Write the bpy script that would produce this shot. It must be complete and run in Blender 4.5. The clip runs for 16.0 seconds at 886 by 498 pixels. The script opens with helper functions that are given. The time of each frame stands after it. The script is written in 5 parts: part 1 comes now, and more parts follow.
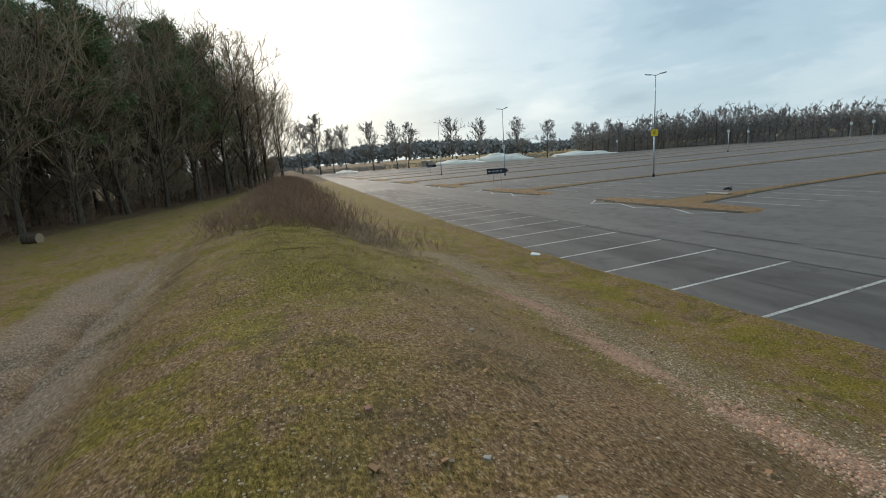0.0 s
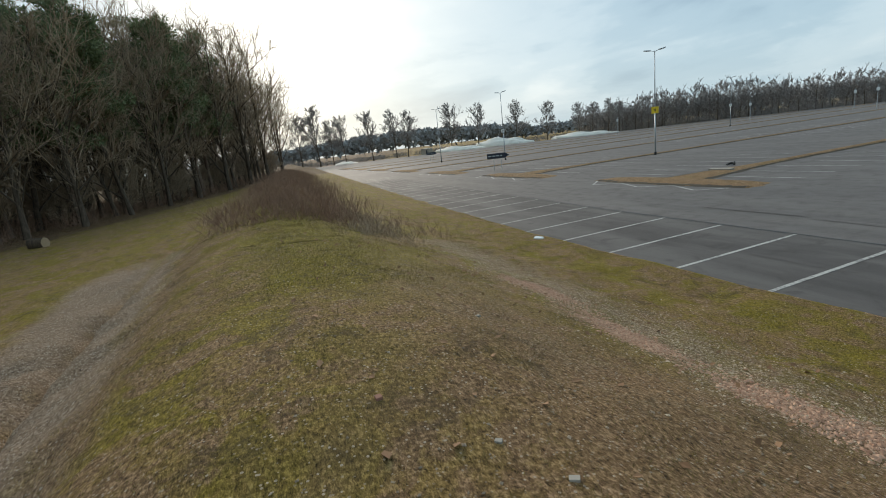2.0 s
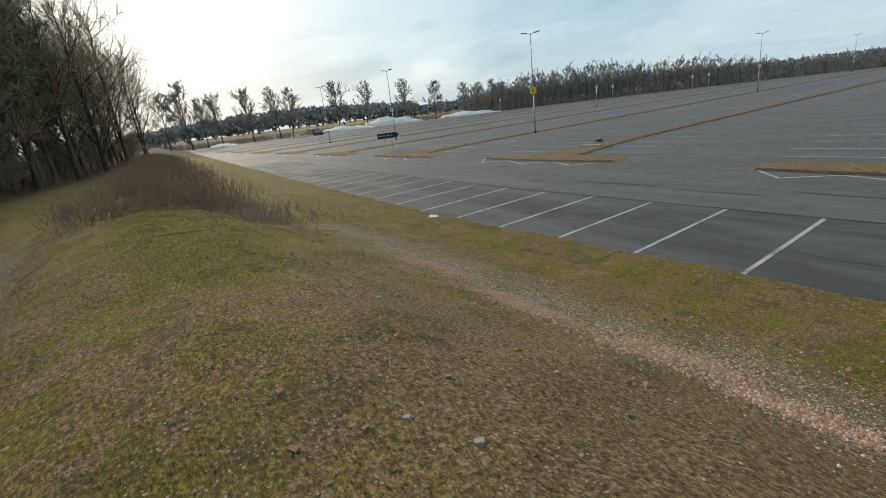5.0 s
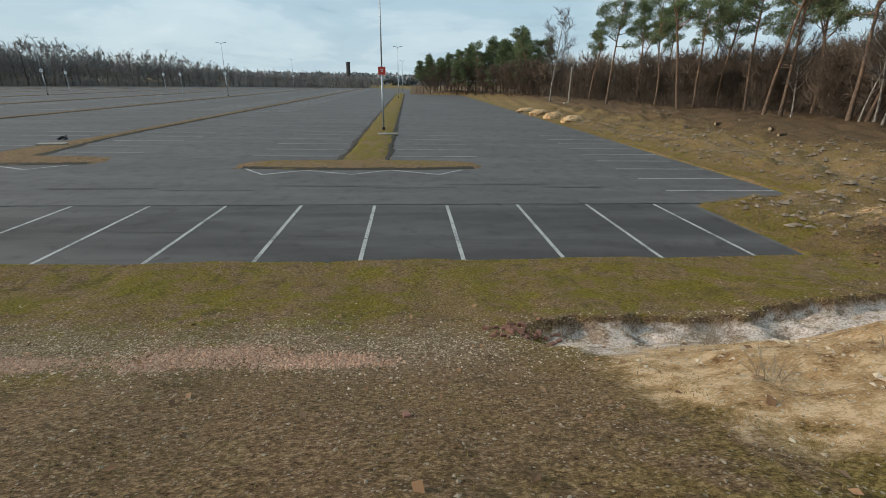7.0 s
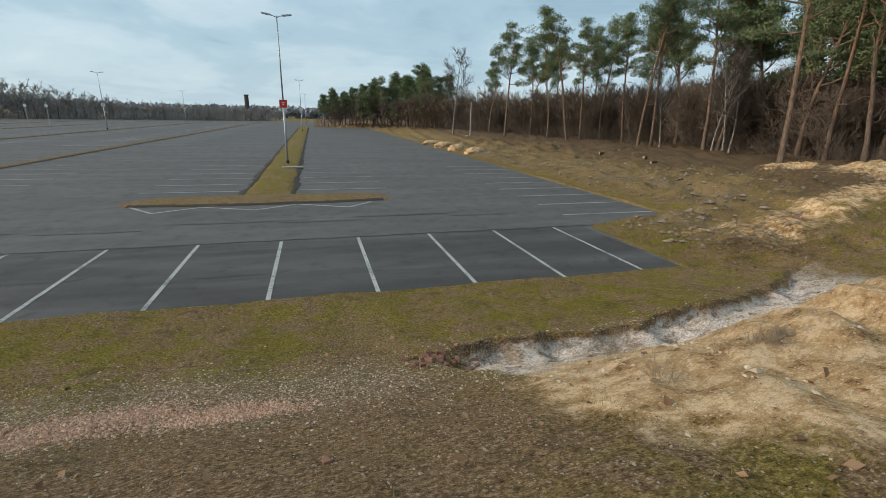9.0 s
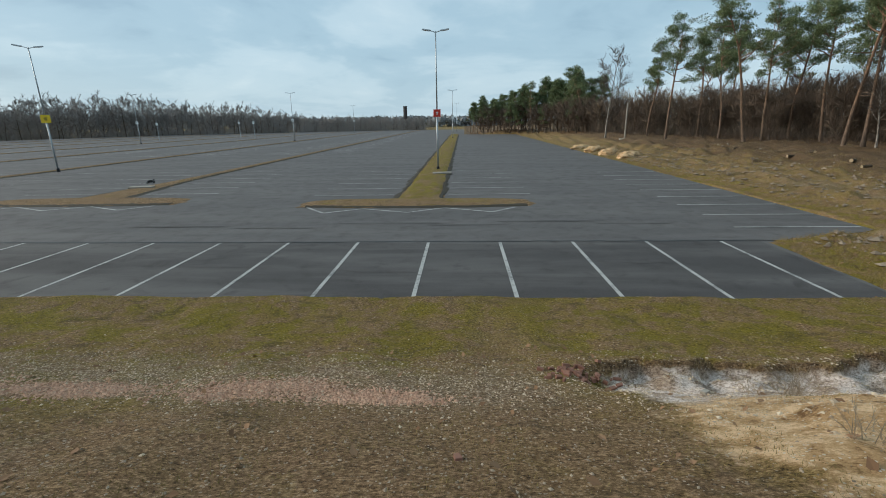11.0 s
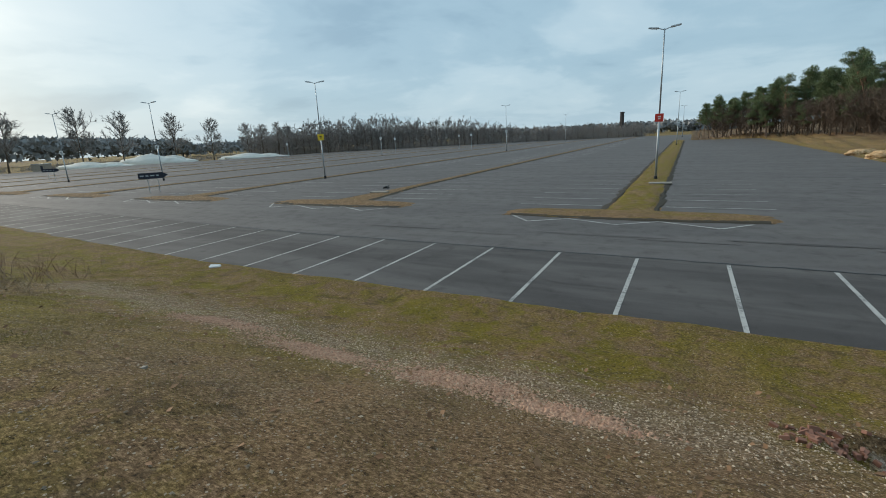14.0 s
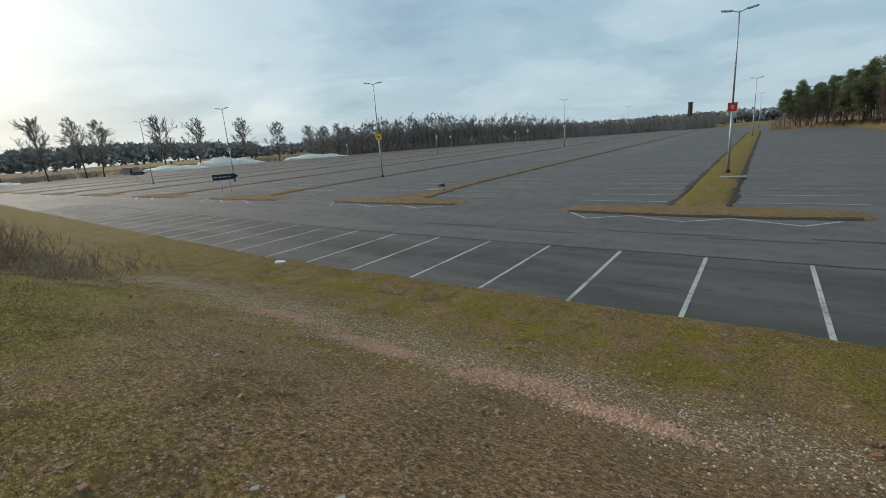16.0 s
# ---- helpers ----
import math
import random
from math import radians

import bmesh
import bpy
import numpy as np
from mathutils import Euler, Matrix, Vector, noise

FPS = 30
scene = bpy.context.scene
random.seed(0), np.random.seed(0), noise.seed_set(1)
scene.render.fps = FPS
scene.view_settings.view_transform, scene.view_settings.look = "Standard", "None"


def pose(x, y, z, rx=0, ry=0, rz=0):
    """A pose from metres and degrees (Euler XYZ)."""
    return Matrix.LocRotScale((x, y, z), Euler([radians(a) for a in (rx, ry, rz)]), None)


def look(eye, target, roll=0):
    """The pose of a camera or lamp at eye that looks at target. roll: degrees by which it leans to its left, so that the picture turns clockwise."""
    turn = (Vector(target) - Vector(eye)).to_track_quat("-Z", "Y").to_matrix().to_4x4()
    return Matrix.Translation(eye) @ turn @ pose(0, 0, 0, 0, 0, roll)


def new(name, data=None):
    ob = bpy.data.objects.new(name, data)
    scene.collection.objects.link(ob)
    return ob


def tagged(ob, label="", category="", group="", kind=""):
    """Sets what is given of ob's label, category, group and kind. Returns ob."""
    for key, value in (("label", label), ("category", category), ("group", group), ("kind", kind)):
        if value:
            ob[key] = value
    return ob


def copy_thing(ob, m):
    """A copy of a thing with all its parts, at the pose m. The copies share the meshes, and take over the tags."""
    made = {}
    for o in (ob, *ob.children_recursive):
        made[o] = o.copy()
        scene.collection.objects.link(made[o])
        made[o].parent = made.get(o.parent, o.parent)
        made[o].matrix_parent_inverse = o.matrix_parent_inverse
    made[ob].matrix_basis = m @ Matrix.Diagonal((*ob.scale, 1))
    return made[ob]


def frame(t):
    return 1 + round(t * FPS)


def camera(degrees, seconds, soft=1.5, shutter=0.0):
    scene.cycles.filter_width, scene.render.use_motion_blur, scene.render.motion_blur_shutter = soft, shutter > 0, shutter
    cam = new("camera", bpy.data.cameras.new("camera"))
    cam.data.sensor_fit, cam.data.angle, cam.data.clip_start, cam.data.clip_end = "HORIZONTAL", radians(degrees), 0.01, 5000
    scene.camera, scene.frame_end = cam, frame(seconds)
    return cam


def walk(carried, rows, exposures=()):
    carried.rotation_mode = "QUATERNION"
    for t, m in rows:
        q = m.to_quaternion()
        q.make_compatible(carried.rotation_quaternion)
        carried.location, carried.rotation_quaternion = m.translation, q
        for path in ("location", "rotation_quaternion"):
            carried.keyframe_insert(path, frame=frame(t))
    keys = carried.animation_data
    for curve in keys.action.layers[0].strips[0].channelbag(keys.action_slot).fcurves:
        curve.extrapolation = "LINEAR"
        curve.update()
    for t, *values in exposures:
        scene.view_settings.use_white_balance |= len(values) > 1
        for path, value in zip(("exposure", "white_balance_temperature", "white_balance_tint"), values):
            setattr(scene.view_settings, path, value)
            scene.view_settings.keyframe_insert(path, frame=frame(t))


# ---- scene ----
cam = camera(89.0, 16.0, soft=0.95)
EYE = (1.255, -10.04, 4.10)
# seconds, yaw, pitch, roll of the head-high camera, which turns where it stands
PATH = [
    (0.0, 67.46, -11.67, 4.20),
    (0.5, 67.55, -12.00, 4.69),
    (1.0, 67.65, -12.42, 5.40),
    (1.5, 67.67, -12.82, 6.08),
    (2.0, 67.38, -13.26, 6.62),
    (2.5, 66.71, -13.76, 7.19),
    (3.0, 65.64, -14.31, 7.53),
    (3.2, 65.04, -14.53, 7.51),
    (5.3, 48.68, -17.50, 6.85),
    (5.5, 43.98, -17.49, 7.29),
    (6.0, 29.85, -19.26, 5.60),
    (6.5, 12.52, -20.19, 1.91),
    (7.0, -3.86, -20.51, -0.79),
    (7.5, -14.09, -19.70, -1.88),
    (8.0, -18.34, -17.74, -1.90),
    (8.2, -18.49, -17.32, -1.65),
    (10.3, -3.87, -15.81, -0.06),
    (10.5, -2.04, -15.88, 0.20),
    (11.0, 2.64, -15.82, 0.92),
    (11.5, 7.43, -15.59, 0.99),
    (12.0, 12.04, -15.40, 1.42),
    (12.5, 16.53, -15.10, 2.01),
    (13.0, 21.04, -14.72, 2.60),
    (13.5, 24.98, -14.23, 2.83),
    (14.0, 28.17, -13.85, 2.88),
    (14.5, 30.93, -13.67, 3.01),
    (15.0, 33.00, -13.67, 3.41),
    (15.5, 34.41, -13.68, 4.02),
    (16.0, 35.03, -13.73, 4.27),
]
walk(cam, [(t, pose(*EYE, 90 + p, r, y)) for t, y, p, r in PATH], exposures=((0.0, 0.52, 6500, 10), (8.2, 0.54, 6500, 10), (10.3, 0.50, 6300, 8.5), (12.5, 0.46, 6200, 7.5), (14.5, 0.36, 6200, 7.5), (16.0, 0.34, 6350, 9)))

# ---- light ----
SUN_AZ, SUN_EL = -86.0, 22.0
world = bpy.data.worlds.new("overcast_sky")
scene.world = world
world.use_nodes = True
wt = world.node_tree
wt.nodes.clear()


def node(tree, kind, **values):
    n = tree.nodes.new(kind)
    for key, value in values.items():
        n.inputs[key].default_value = value
    return n


def wire(tree, a, b):
    tree.links.new(a, b)


def op(tree, operation, a, b=None, c=None, clamp=False):
    n = tree.nodes.new("ShaderNodeMath")
    n.operation, n.use_clamp = operation, clamp
    for i, v in enumerate((a, b, c)):
        if v is None:
            continue
        if isinstance(v, (int, float)):
            n.inputs[i].default_value = v
        else:
            tree.links.new(v, n.inputs[i])
    return n.outputs[0]


def ramp(tree, fac, stops, smooth=True):
    n = tree.nodes.new("ShaderNodeValToRGB")
    n.color_ramp.interpolation = "EASE" if smooth else "LINEAR"
    el = n.color_ramp.elements
    while len(el) < len(stops):
        el.new(0.5)
    for e, (p, c) in zip(el, stops):
        e.position = p
        e.color = (*c, 1) if len(c) == 3 else c
    tree.links.new(fac, n.inputs[0])
    return n.outputs[0]


def blend(tree, fac, a, b, kind="MIX"):
    n = tree.nodes.new("ShaderNodeMix")
    n.data_type, n.blend_type = "RGBA", kind
    n.clamp_factor = True
    for sock, v in ((n.inputs[0], fac), (n.inputs[6], a), (n.inputs[7], b)):
        if isinstance(v, (int, float)):
            sock.default_value = v
        elif isinstance(v, tuple):
            sock.default_value = (*v, 1)
        else:
            tree.links.new(v, sock)
    return n.outputs[2]


def noise_tex(tree, vector, scale, detail=4.0, rough=0.55, distort=0.0):
    n = node(tree, "ShaderNodeTexNoise", Scale=scale, Detail=detail, Roughness=rough, Distortion=distort)
    if vector is not None:
        tree.links.new(vector, n.inputs["Vector"])
    return n.outputs["Fac"]


def build_sky(tree):
    sky = tree.nodes.new("ShaderNodeTexSky")
    sky.sky_type = "NISHITA"
    sky.sun_disc = False
    sky.sun_elevation, sky.sun_rotation = radians(SUN_EL), radians(SUN_AZ)
    sky.dust_density = 3.0
    clear = node(tree, "ShaderNodeVectorMath")
    clear.operation = "SCALE"
    clear.inputs["Scale"].default_value = 0.11
    wire(tree, sky.outputs[0], clear.inputs[0])
    way = tree.nodes.new("ShaderNodeTexCoord").outputs["Generated"]
    sep = tree.nodes.new("ShaderNodeSeparateXYZ")
    wire(tree, way, sep.inputs[0])
    up = op(tree, "ADD", op(tree, "MAXIMUM", sep.outputs[2], 0.0), 0.20)
    flat = tree.nodes.new("ShaderNodeCombineXYZ")
    wire(tree, op(tree, "DIVIDE", sep.outputs[0], up), flat.inputs[0])
    wire(tree, op(tree, "DIVIDE", sep.outputs[1], up), flat.inputs[1])
    big = noise_tex(tree, flat.outputs[0], 0.80, 5, 0.50, 0.4)
    fine = noise_tex(tree, flat.outputs[0], 2.2, 6, 0.6, 0.5)
    mixn = op(tree, "ADD", op(tree, "MULTIPLY", big, 0.80), op(tree, "MULTIPLY", fine, 0.20))
    cloud = ramp(tree, mixn, [(0.36, (0.235, 0.345, 0.425)), (0.46, (0.30, 0.42, 0.495)), (0.55, (0.39, 0.50, 0.56)), (0.70, (0.53, 0.61, 0.64))])
    # the veiled sun brightens the cloud round it
    sun = Vector((math.sin(radians(SUN_AZ)) * math.cos(radians(SUN_EL)), math.cos(radians(SUN_AZ)) * math.cos(radians(SUN_EL)), math.sin(radians(SUN_EL))))
    dot = tree.nodes.new("ShaderNodeVectorMath")
    dot.operation = "DOT_PRODUCT"
    wire(tree, way, dot.inputs[0])
    dot.inputs[1].default_value = sun
    near = op(tree, "POWER", op(tree, "MAXIMUM", dot.outputs["Value"], 0.0), 34.0)
    glow = blend(tree, op(tree, "MULTIPLY", near, 0.55), cloud, (0.59, 0.63, 0.62))
    # thinner and paler towards the horizon
    low = op(tree, "POWER", op(tree, "SUBTRACT", 1.0, op(tree, "ABSOLUTE", sep.outputs[2])), 14.0)
    veil = blend(tree, op(tree, "MULTIPLY", low, 0.55), glow, (0.46, 0.55, 0.585))
    whole = blend(tree, 0.9, clear.outputs[0], veil)
    bg = node(tree, "ShaderNodeBackground", Strength=1.0)
    wire(tree, whole, bg.inputs["Color"])
    out = tree.nodes.new("ShaderNodeOutputWorld")
    wire(tree, bg.outputs[0], out.inputs[0])


build_sky(wt)
lamp = bpy.data.lights.new("veiled_sun", "SUN")
lamp.energy, lamp.angle, lamp.color = 1.9, radians(24), (1.0, 0.88, 0.72)
sun_ob = new("veiled_sun", lamp)
sun_ob.matrix_world = look((-60, 15, 40), (-60 - math.sin(radians(SUN_AZ)) * math.cos(radians(SUN_EL)), 15 - math.cos(radians(SUN_AZ)) * math.cos(radians(SUN_EL)), 40 - math.sin(radians(SUN_EL))))

# ---- materials ----


def material(name, rough=0.9, spec=0.3):
    m = bpy.data.materials.new(name)
    m.use_nodes = True
    tree = m.node_tree
    b = tree.nodes["Principled BSDF"]
    b.inputs["Roughness"].default_value = rough
    b.inputs["Specular IOR Level"].default_value = spec
    return m, tree, b


def place(tree):
    """World position, so that grain keeps its real size."""
    return tree.nodes.new("ShaderNodeNewGeometry").outputs["Position"]


def bump(tree, b, height, strength=0.5, distance=0.02):
    n = node(tree, "ShaderNodeBump", Strength=strength, Distance=distance)
    wire(tree, height, n.inputs["Height"])
    wire(tree, n.outputs[0], b.inputs["Normal"])


def simple(name, color, rough=0.8, metal=0.0, grain=8.0, amount=0.25, dirt=(0.08, 0.07, 0.05), spec=0.35):
    """Plain paint, metal or plastic with grain and some dirt."""
    m, tree, b = material(name, rough, spec)
    b.inputs["Metallic"].default_value = metal
    pos = tree.nodes.new("ShaderNodeTexCoord").outputs["Object"]
    n1 = noise_tex(tree, pos, grain, 5)
    n2 = noise_tex(tree, pos, grain * 0.18, 3)
    c = blend(tree, op(tree, "MULTIPLY", n1, amount), color, tuple(v * 0.6 for v in color))
    c = blend(tree, ramp(tree, n2, [(0.55, (0, 0, 0)), (0.75, (amount, amount, amount))]), c, dirt)
    wire(tree, c, b.inputs["Base Color"])
    bump(tree, b, n1, 0.2, 0.01)
    return m


def attr(tree, name):
    n = tree.nodes.new("ShaderNodeAttribute")
    n.attribute_name = name
    return n.outputs["Fac"]


def ground_material():
    """Moss, thin grass, soil, gravel, brick chips, sand and chalk, each where its attribute says."""
    m, tree, b = material("mossy_ground", 0.95, 0.12)
    pos = place(tree)
    fine = noise_tex(tree, pos, 24.0, 7, 0.75)
    mid = noise_tex(tree, pos, 3.2, 6, 0.66, 0.3)
    wide = noise_tex(tree, pos, 1.1, 5, 0.62, 0.6)
    big = noise_tex(tree, pos, 0.38, 4, 0.55, 0.5)
    straw = tree.nodes.new("ShaderNodeMapping")
    straw.inputs["Scale"].default_value = (22, 60, 30)
    wire(tree, pos, straw.inputs[0])
    fibre = noise_tex(tree, straw.outputs[0], 1.0, 4, 0.7, 1.2)

    def cells(scale):
        n = node(tree, "ShaderNodeTexVoronoi", Scale=scale)
        wire(tree, pos, n.inputs["Vector"])
        s = tree.nodes.new("ShaderNodeSeparateColor")
        wire(tree, n.outputs["Color"], s.inputs[0])
        return n.outputs["Color"], s.outputs[0], n.outputs["Distance"]

    tone, pick, reach = cells(38.0)
    tone2, pick2, reach2 = cells(17.0)
    grain = op(tree, "ADD", op(tree, "MULTIPLY", fine, 0.55), op(tree, "MULTIPLY", fibre, 0.45))
    grass = ramp(tree, grain, [(0.38, (0.040, 0.026, 0.009)), (0.47, (0.160, 0.105, 0.033)), (0.55, (0.32, 0.215, 0.075)), (0.65, (0.60, 0.44, 0.20))])
    green = ramp(tree, grain, [(0.38, (0.040, 0.032, 0.005)), (0.48, (0.155, 0.122, 0.012)), (0.60, (0.35, 0.272, 0.036))])
    brown = ramp(tree, grain, [(0.38, (0.042, 0.026, 0.015)), (0.48, (0.185, 0.112, 0.060)), (0.60, (0.46, 0.30, 0.175))])

    def mask(name, soft=0.2, noise_out=mid, gain=1.0):
        a = op(tree, "MULTIPLY", attr(tree, name), gain)
        s = op(tree, "ADD", a, op(tree, "MULTIPLY", op(tree, "SUBTRACT", noise_out, 0.5), 1.3))
        r = tree.nodes.new("ShaderNodeMapRange")
        r.inputs["From Min"].default_value, r.inputs["From Max"].default_value = 0.5 - soft, 0.5 + soft
        wire(tree, s, r.inputs["Value"])
        return r.outputs[0]

    c = blend(tree, ramp(tree, mid, [(0.42, (0, 0, 0)), (0.56, (0.9, 0.9, 0.9))]), grass, brown)
    c = blend(tree, ramp(tree, wide, [(0.48, (0, 0, 0)), (0.57, (0.75, 0.75, 0.75))]), c, green)
    c = blend(tree, op(tree, "MULTIPLY", mask("moss", 0.25, wide), 0.8), c, green)
    c = blend(tree, op(tree, "MULTIPLY", mask("soil", 0.25, wide), 0.9), c, brown)
    litter = ramp(tree, grain, [(0.38, (0.028, 0.018, 0.011)), (0.48, (0.105, 0.064, 0.035)), (0.60, (0.26, 0.165, 0.09))])
    c = blend(tree, mask("litter"), c, litter)
    stain = noise_tex(tree, pos, 1.7, 6, 0.7, 1.0)
    c = blend(tree, ramp(tree, stain, [(0.53, (0, 0, 0)), (0.64, (0.5, 0.5, 0.5))]), c, (0.075, 0.055, 0.032))
    straw_patch = noise_tex(tree, pos, 2.3, 5, 0.65, 0.8)
    c = blend(tree, ramp(tree, straw_patch, [(0.55, (0, 0, 0)), (0.68, (0.5, 0.5, 0.5))]), c, grass)
    # stray stones and dark tufts all over
    bare = ramp(tree, mid, [(0.38, (0.25, 0.25, 0.25)), (0.6, (1, 1, 1))])
    spot = op(tree, "MULTIPLY", op(tree, "GREATER_THAN", pick, 0.84), op(tree, "LESS_THAN", reach, 0.36))
    c = blend(tree, op(tree, "MULTIPLY", op(tree, "MULTIPLY", spot, bare), 0.85), c, (0.52, 0.43, 0.33))
    tuft = op(tree, "MULTIPLY", op(tree, "GREATER_THAN", pick2, 0.84), op(tree, "LESS_THAN", reach2, 0.42))
    c = blend(tree, op(tree, "MULTIPLY", tuft, 0.3), c, (0.075, 0.052, 0.024))
    grey = ramp(tree, tone, [(0.12, (0.095, 0.062, 0.037)), (0.55, (0.30, 0.215, 0.14)), (0.9, (0.68, 0.55, 0.41))])
    grey = blend(tree, ramp(tree, fine, [(0.42, (0.85, 0.85, 0.85)), (0.54, (0, 0, 0))]), grey, (0.12, 0.082, 0.05))
    c = blend(tree, op(tree, "MULTIPLY", mask("gravel", 0.25, straw_patch), 0.55), c, grey)
    track = ramp(tree, grain, [(0.38, (0.060, 0.040, 0.026)), (0.48, (0.225, 0.155, 0.104)), (0.60, (0.48, 0.37, 0.275))])
    track = blend(tree, op(tree, "MULTIPLY", spot, 0.8), track, (0.60, 0.52, 0.43))
    c = blend(tree, op(tree, "MULTIPLY", mask("track", 0.25, wide), 0.95), c, track)
    chip = ramp(tree, tone, [(0.1, (0.25, 0.125, 0.08)), (0.5, (0.50, 0.285, 0.185)), (0.9, (0.70, 0.48, 0.35))])
    chip = blend(tree, ramp(tree, fine, [(0.42, (0.8, 0.8, 0.8)), (0.53, (0, 0, 0))]), chip, (0.20, 0.11, 0.07))
    c = blend(tree, op(tree, "MULTIPLY", mask("brick", 0.22, stain), 0.8), c, chip)
    chalk = ramp(tree, grain, [(0.39, (0.20, 0.14, 0.108)), (0.46, (0.54, 0.43, 0.36)), (0.55, (0.86, 0.75, 0.67))])
    chalk = blend(tree, ramp(tree, mid, [(0.46, (0, 0, 0)), (0.60, (0.75, 0.75, 0.75))]), chalk, brown)
    c = blend(tree, mask("chalk"), c, chalk)
    dune = op(tree, "ADD", op(tree, "MULTIPLY", grain, 0.5), op(tree, "MULTIPLY", mid, 0.5))
    sand = ramp(tree, dune, [(0.40, (0.20, 0.105, 0.046)), (0.48, (0.52, 0.318, 0.152)), (0.57, (0.80, 0.56, 0.335))])
    sand = blend(tree, op(tree, "MULTIPLY", spot, 0.8), sand, (0.72, 0.64, 0.52))
    c = blend(tree, mask("sand"), c, sand)
    wire(tree, c, b.inputs["Base Color"])
    h = op(tree, "ADD", op(tree, "MULTIPLY", grain, 0.9), op(tree, "MULTIPLY", mid, 0.5))
    bump(tree, b, h, 0.85, 0.07)
    return m


def asphalt_material(name, base, patch_col, wet):
    m, tree, b = material(name, 0.85, 0.24)
    pos = place(tree)
    grit = noise_tex(tree, pos, 60.0, 4, 0.7)
    mid = noise_tex(tree, pos, 1.3, 5, 0.65, 0.4)
    stretch = tree.nodes.new("ShaderNodeMapping")
    stretch.inputs["Scale"].default_value = (0.10, 0.55, 1)
    wire(tree, pos, stretch.inputs[0])
    long = noise_tex(tree, stretch.outputs[0], 1.0, 4, 0.6, 0.3)
    c = blend(tree, ramp(tree, long, [(0.38, (0, 0, 0)), (0.64, (1, 1, 1))]), base, patch_col)
    c = blend(tree, ramp(tree, mid, [(0.52, (0, 0, 0)), (0.75, (0.55, 0.55, 0.55))]), c, tuple(v * 0.62 for v in base))
    c = blend(tree, op(tree, "MULTIPLY", ramp(tree, grit, [(0.5, (0, 0, 0)), (0.8, (1, 1, 1))]), 0.5), c, tuple(min(1, v * 2.1) for v in base))
    wire(tree, c, b.inputs["Base Color"])
    r = ramp(tree, mid, [(0.4, (wet, wet, wet)), (0.65, (0.85, 0.85, 0.85))])
    wire(tree, r, b.inputs["Roughness"])
    bump(tree, b, grit, 0.5, 0.006)
    return m


def line_material():
    m, tree, b = material("worn_line_paint", 0.7, 0.3)
    pos = place(tree)
    n1 = noise_tex(tree, pos, 9.0, 6, 0.7)
    n2 = noise_tex(tree, pos, 0.9, 3)
    wear = ramp(tree, op(tree, "ADD", op(tree, "MULTIPLY", n1, 0.6), op(tree, "MULTIPLY", n2, 0.4)), [(0.46, (0, 0, 0)), (0.62, (0.85, 0.85, 0.85))])
    c = blend(tree, wear, (0.44, 0.43, 0.405), (0.12, 0.118, 0.117))
    wire(tree, c, b.inputs["Base Color"])
    return m


def bark_material(name, low, high, spots):
    m, tree, b = material(name, 0.95, 0.15)
    pos = tree.nodes.new("ShaderNodeTexCoord").outputs["Object"]
    st = tree.nodes.new("ShaderNodeMapping")
    st.inputs["Scale"].default_value = (5, 5, 1)
    wire(tree, pos, st.inputs[0])
    n1 = noise_tex(tree, st.outputs[0], 3.0, 6, 0.65, 0.6)
    n2 = noise_tex(tree, pos, 0.7, 3)
    sep = tree.nodes.new("ShaderNodeSeparateXYZ")
    wire(tree, pos, sep.inputs[0])
    rise = op(tree, "DIVIDE", sep.outputs[2], 9.0, clamp=True)
    c = blend(tree, op(tree, "ADD", rise, op(tree, "MULTIPLY", op(tree, "SUBTRACT", n2, 0.5), 0.7), clamp=True), low, high)
    c = blend(tree, ramp(tree, n1, [(0.42, (0.85, 0.85, 0.85)), (0.6, (0, 0, 0))]), c, spots)
    wire(tree, c, b.inputs["Base Color"])
    bump(tree, b, n1, 0.8, 0.03)
    return m


def leaf_material(name, dark, light, rough=0.7):
    m, tree, b = material(name, rough, 0.25)
    isl = tree.nodes.new("ShaderNodeNewGeometry").outputs["Random Per Island"]
    obr = tree.nodes.new("ShaderNodeObjectInfo").outputs["Random"]
    pos = place(tree)
    n = noise_tex(tree, pos, 0.8, 3)
    f = op(tree, "ADD", op(tree, "MULTIPLY", isl, 0.6), op(tree, "MULTIPLY", op(tree, "ADD", obr, n), 0.25))
    c = blend(tree, f, dark, light)
    wire(tree, c, b.inputs["Base Color"])
    return m


GROUND = ground_material()
ASPHALT = asphalt_material("grey_asphalt", (0.100, 0.091, 0.087), (0.126, 0.115, 0.109), 0.72)
DARK_ASPHALT = asphalt_material("dark_asphalt", (0.064, 0.058, 0.056), (0.112, 0.103, 0.098), 0.8)
LINE = line_material()
GALV = simple("galvanised_steel", (0.42, 0.45, 0.47), 0.5, 0.6, 6, 0.3)
LAMP_HEAD = simple("lamp_head_grey", (0.50, 0.53, 0.55), 0.45, 0.3, 6, 0.2)
LAMP_GLASS = simple("lamp_glass", (0.72, 0.76, 0.78), 0.2, 0.0, 6, 0.1)
BLACK = simple("black_plastic", (0.018, 0.018, 0.02), 0.55, 0, 10, 0.2)
RUBBER = simple("black_rubber", (0.014, 0.014, 0.014), 0.9, 0, 14, 0.2)
RED = simple("red_sign_paint", (0.62, 0.050, 0.030), 0.5, 0, 5, 0.15)
YELLOW = simple("yellow_sign_paint", (0.80, 0.56, 0.03), 0.5, 0, 5, 0.15)
WHITE = simple("white_paint", (0.74, 0.75, 0.74), 0.6, 0, 5, 0.2)
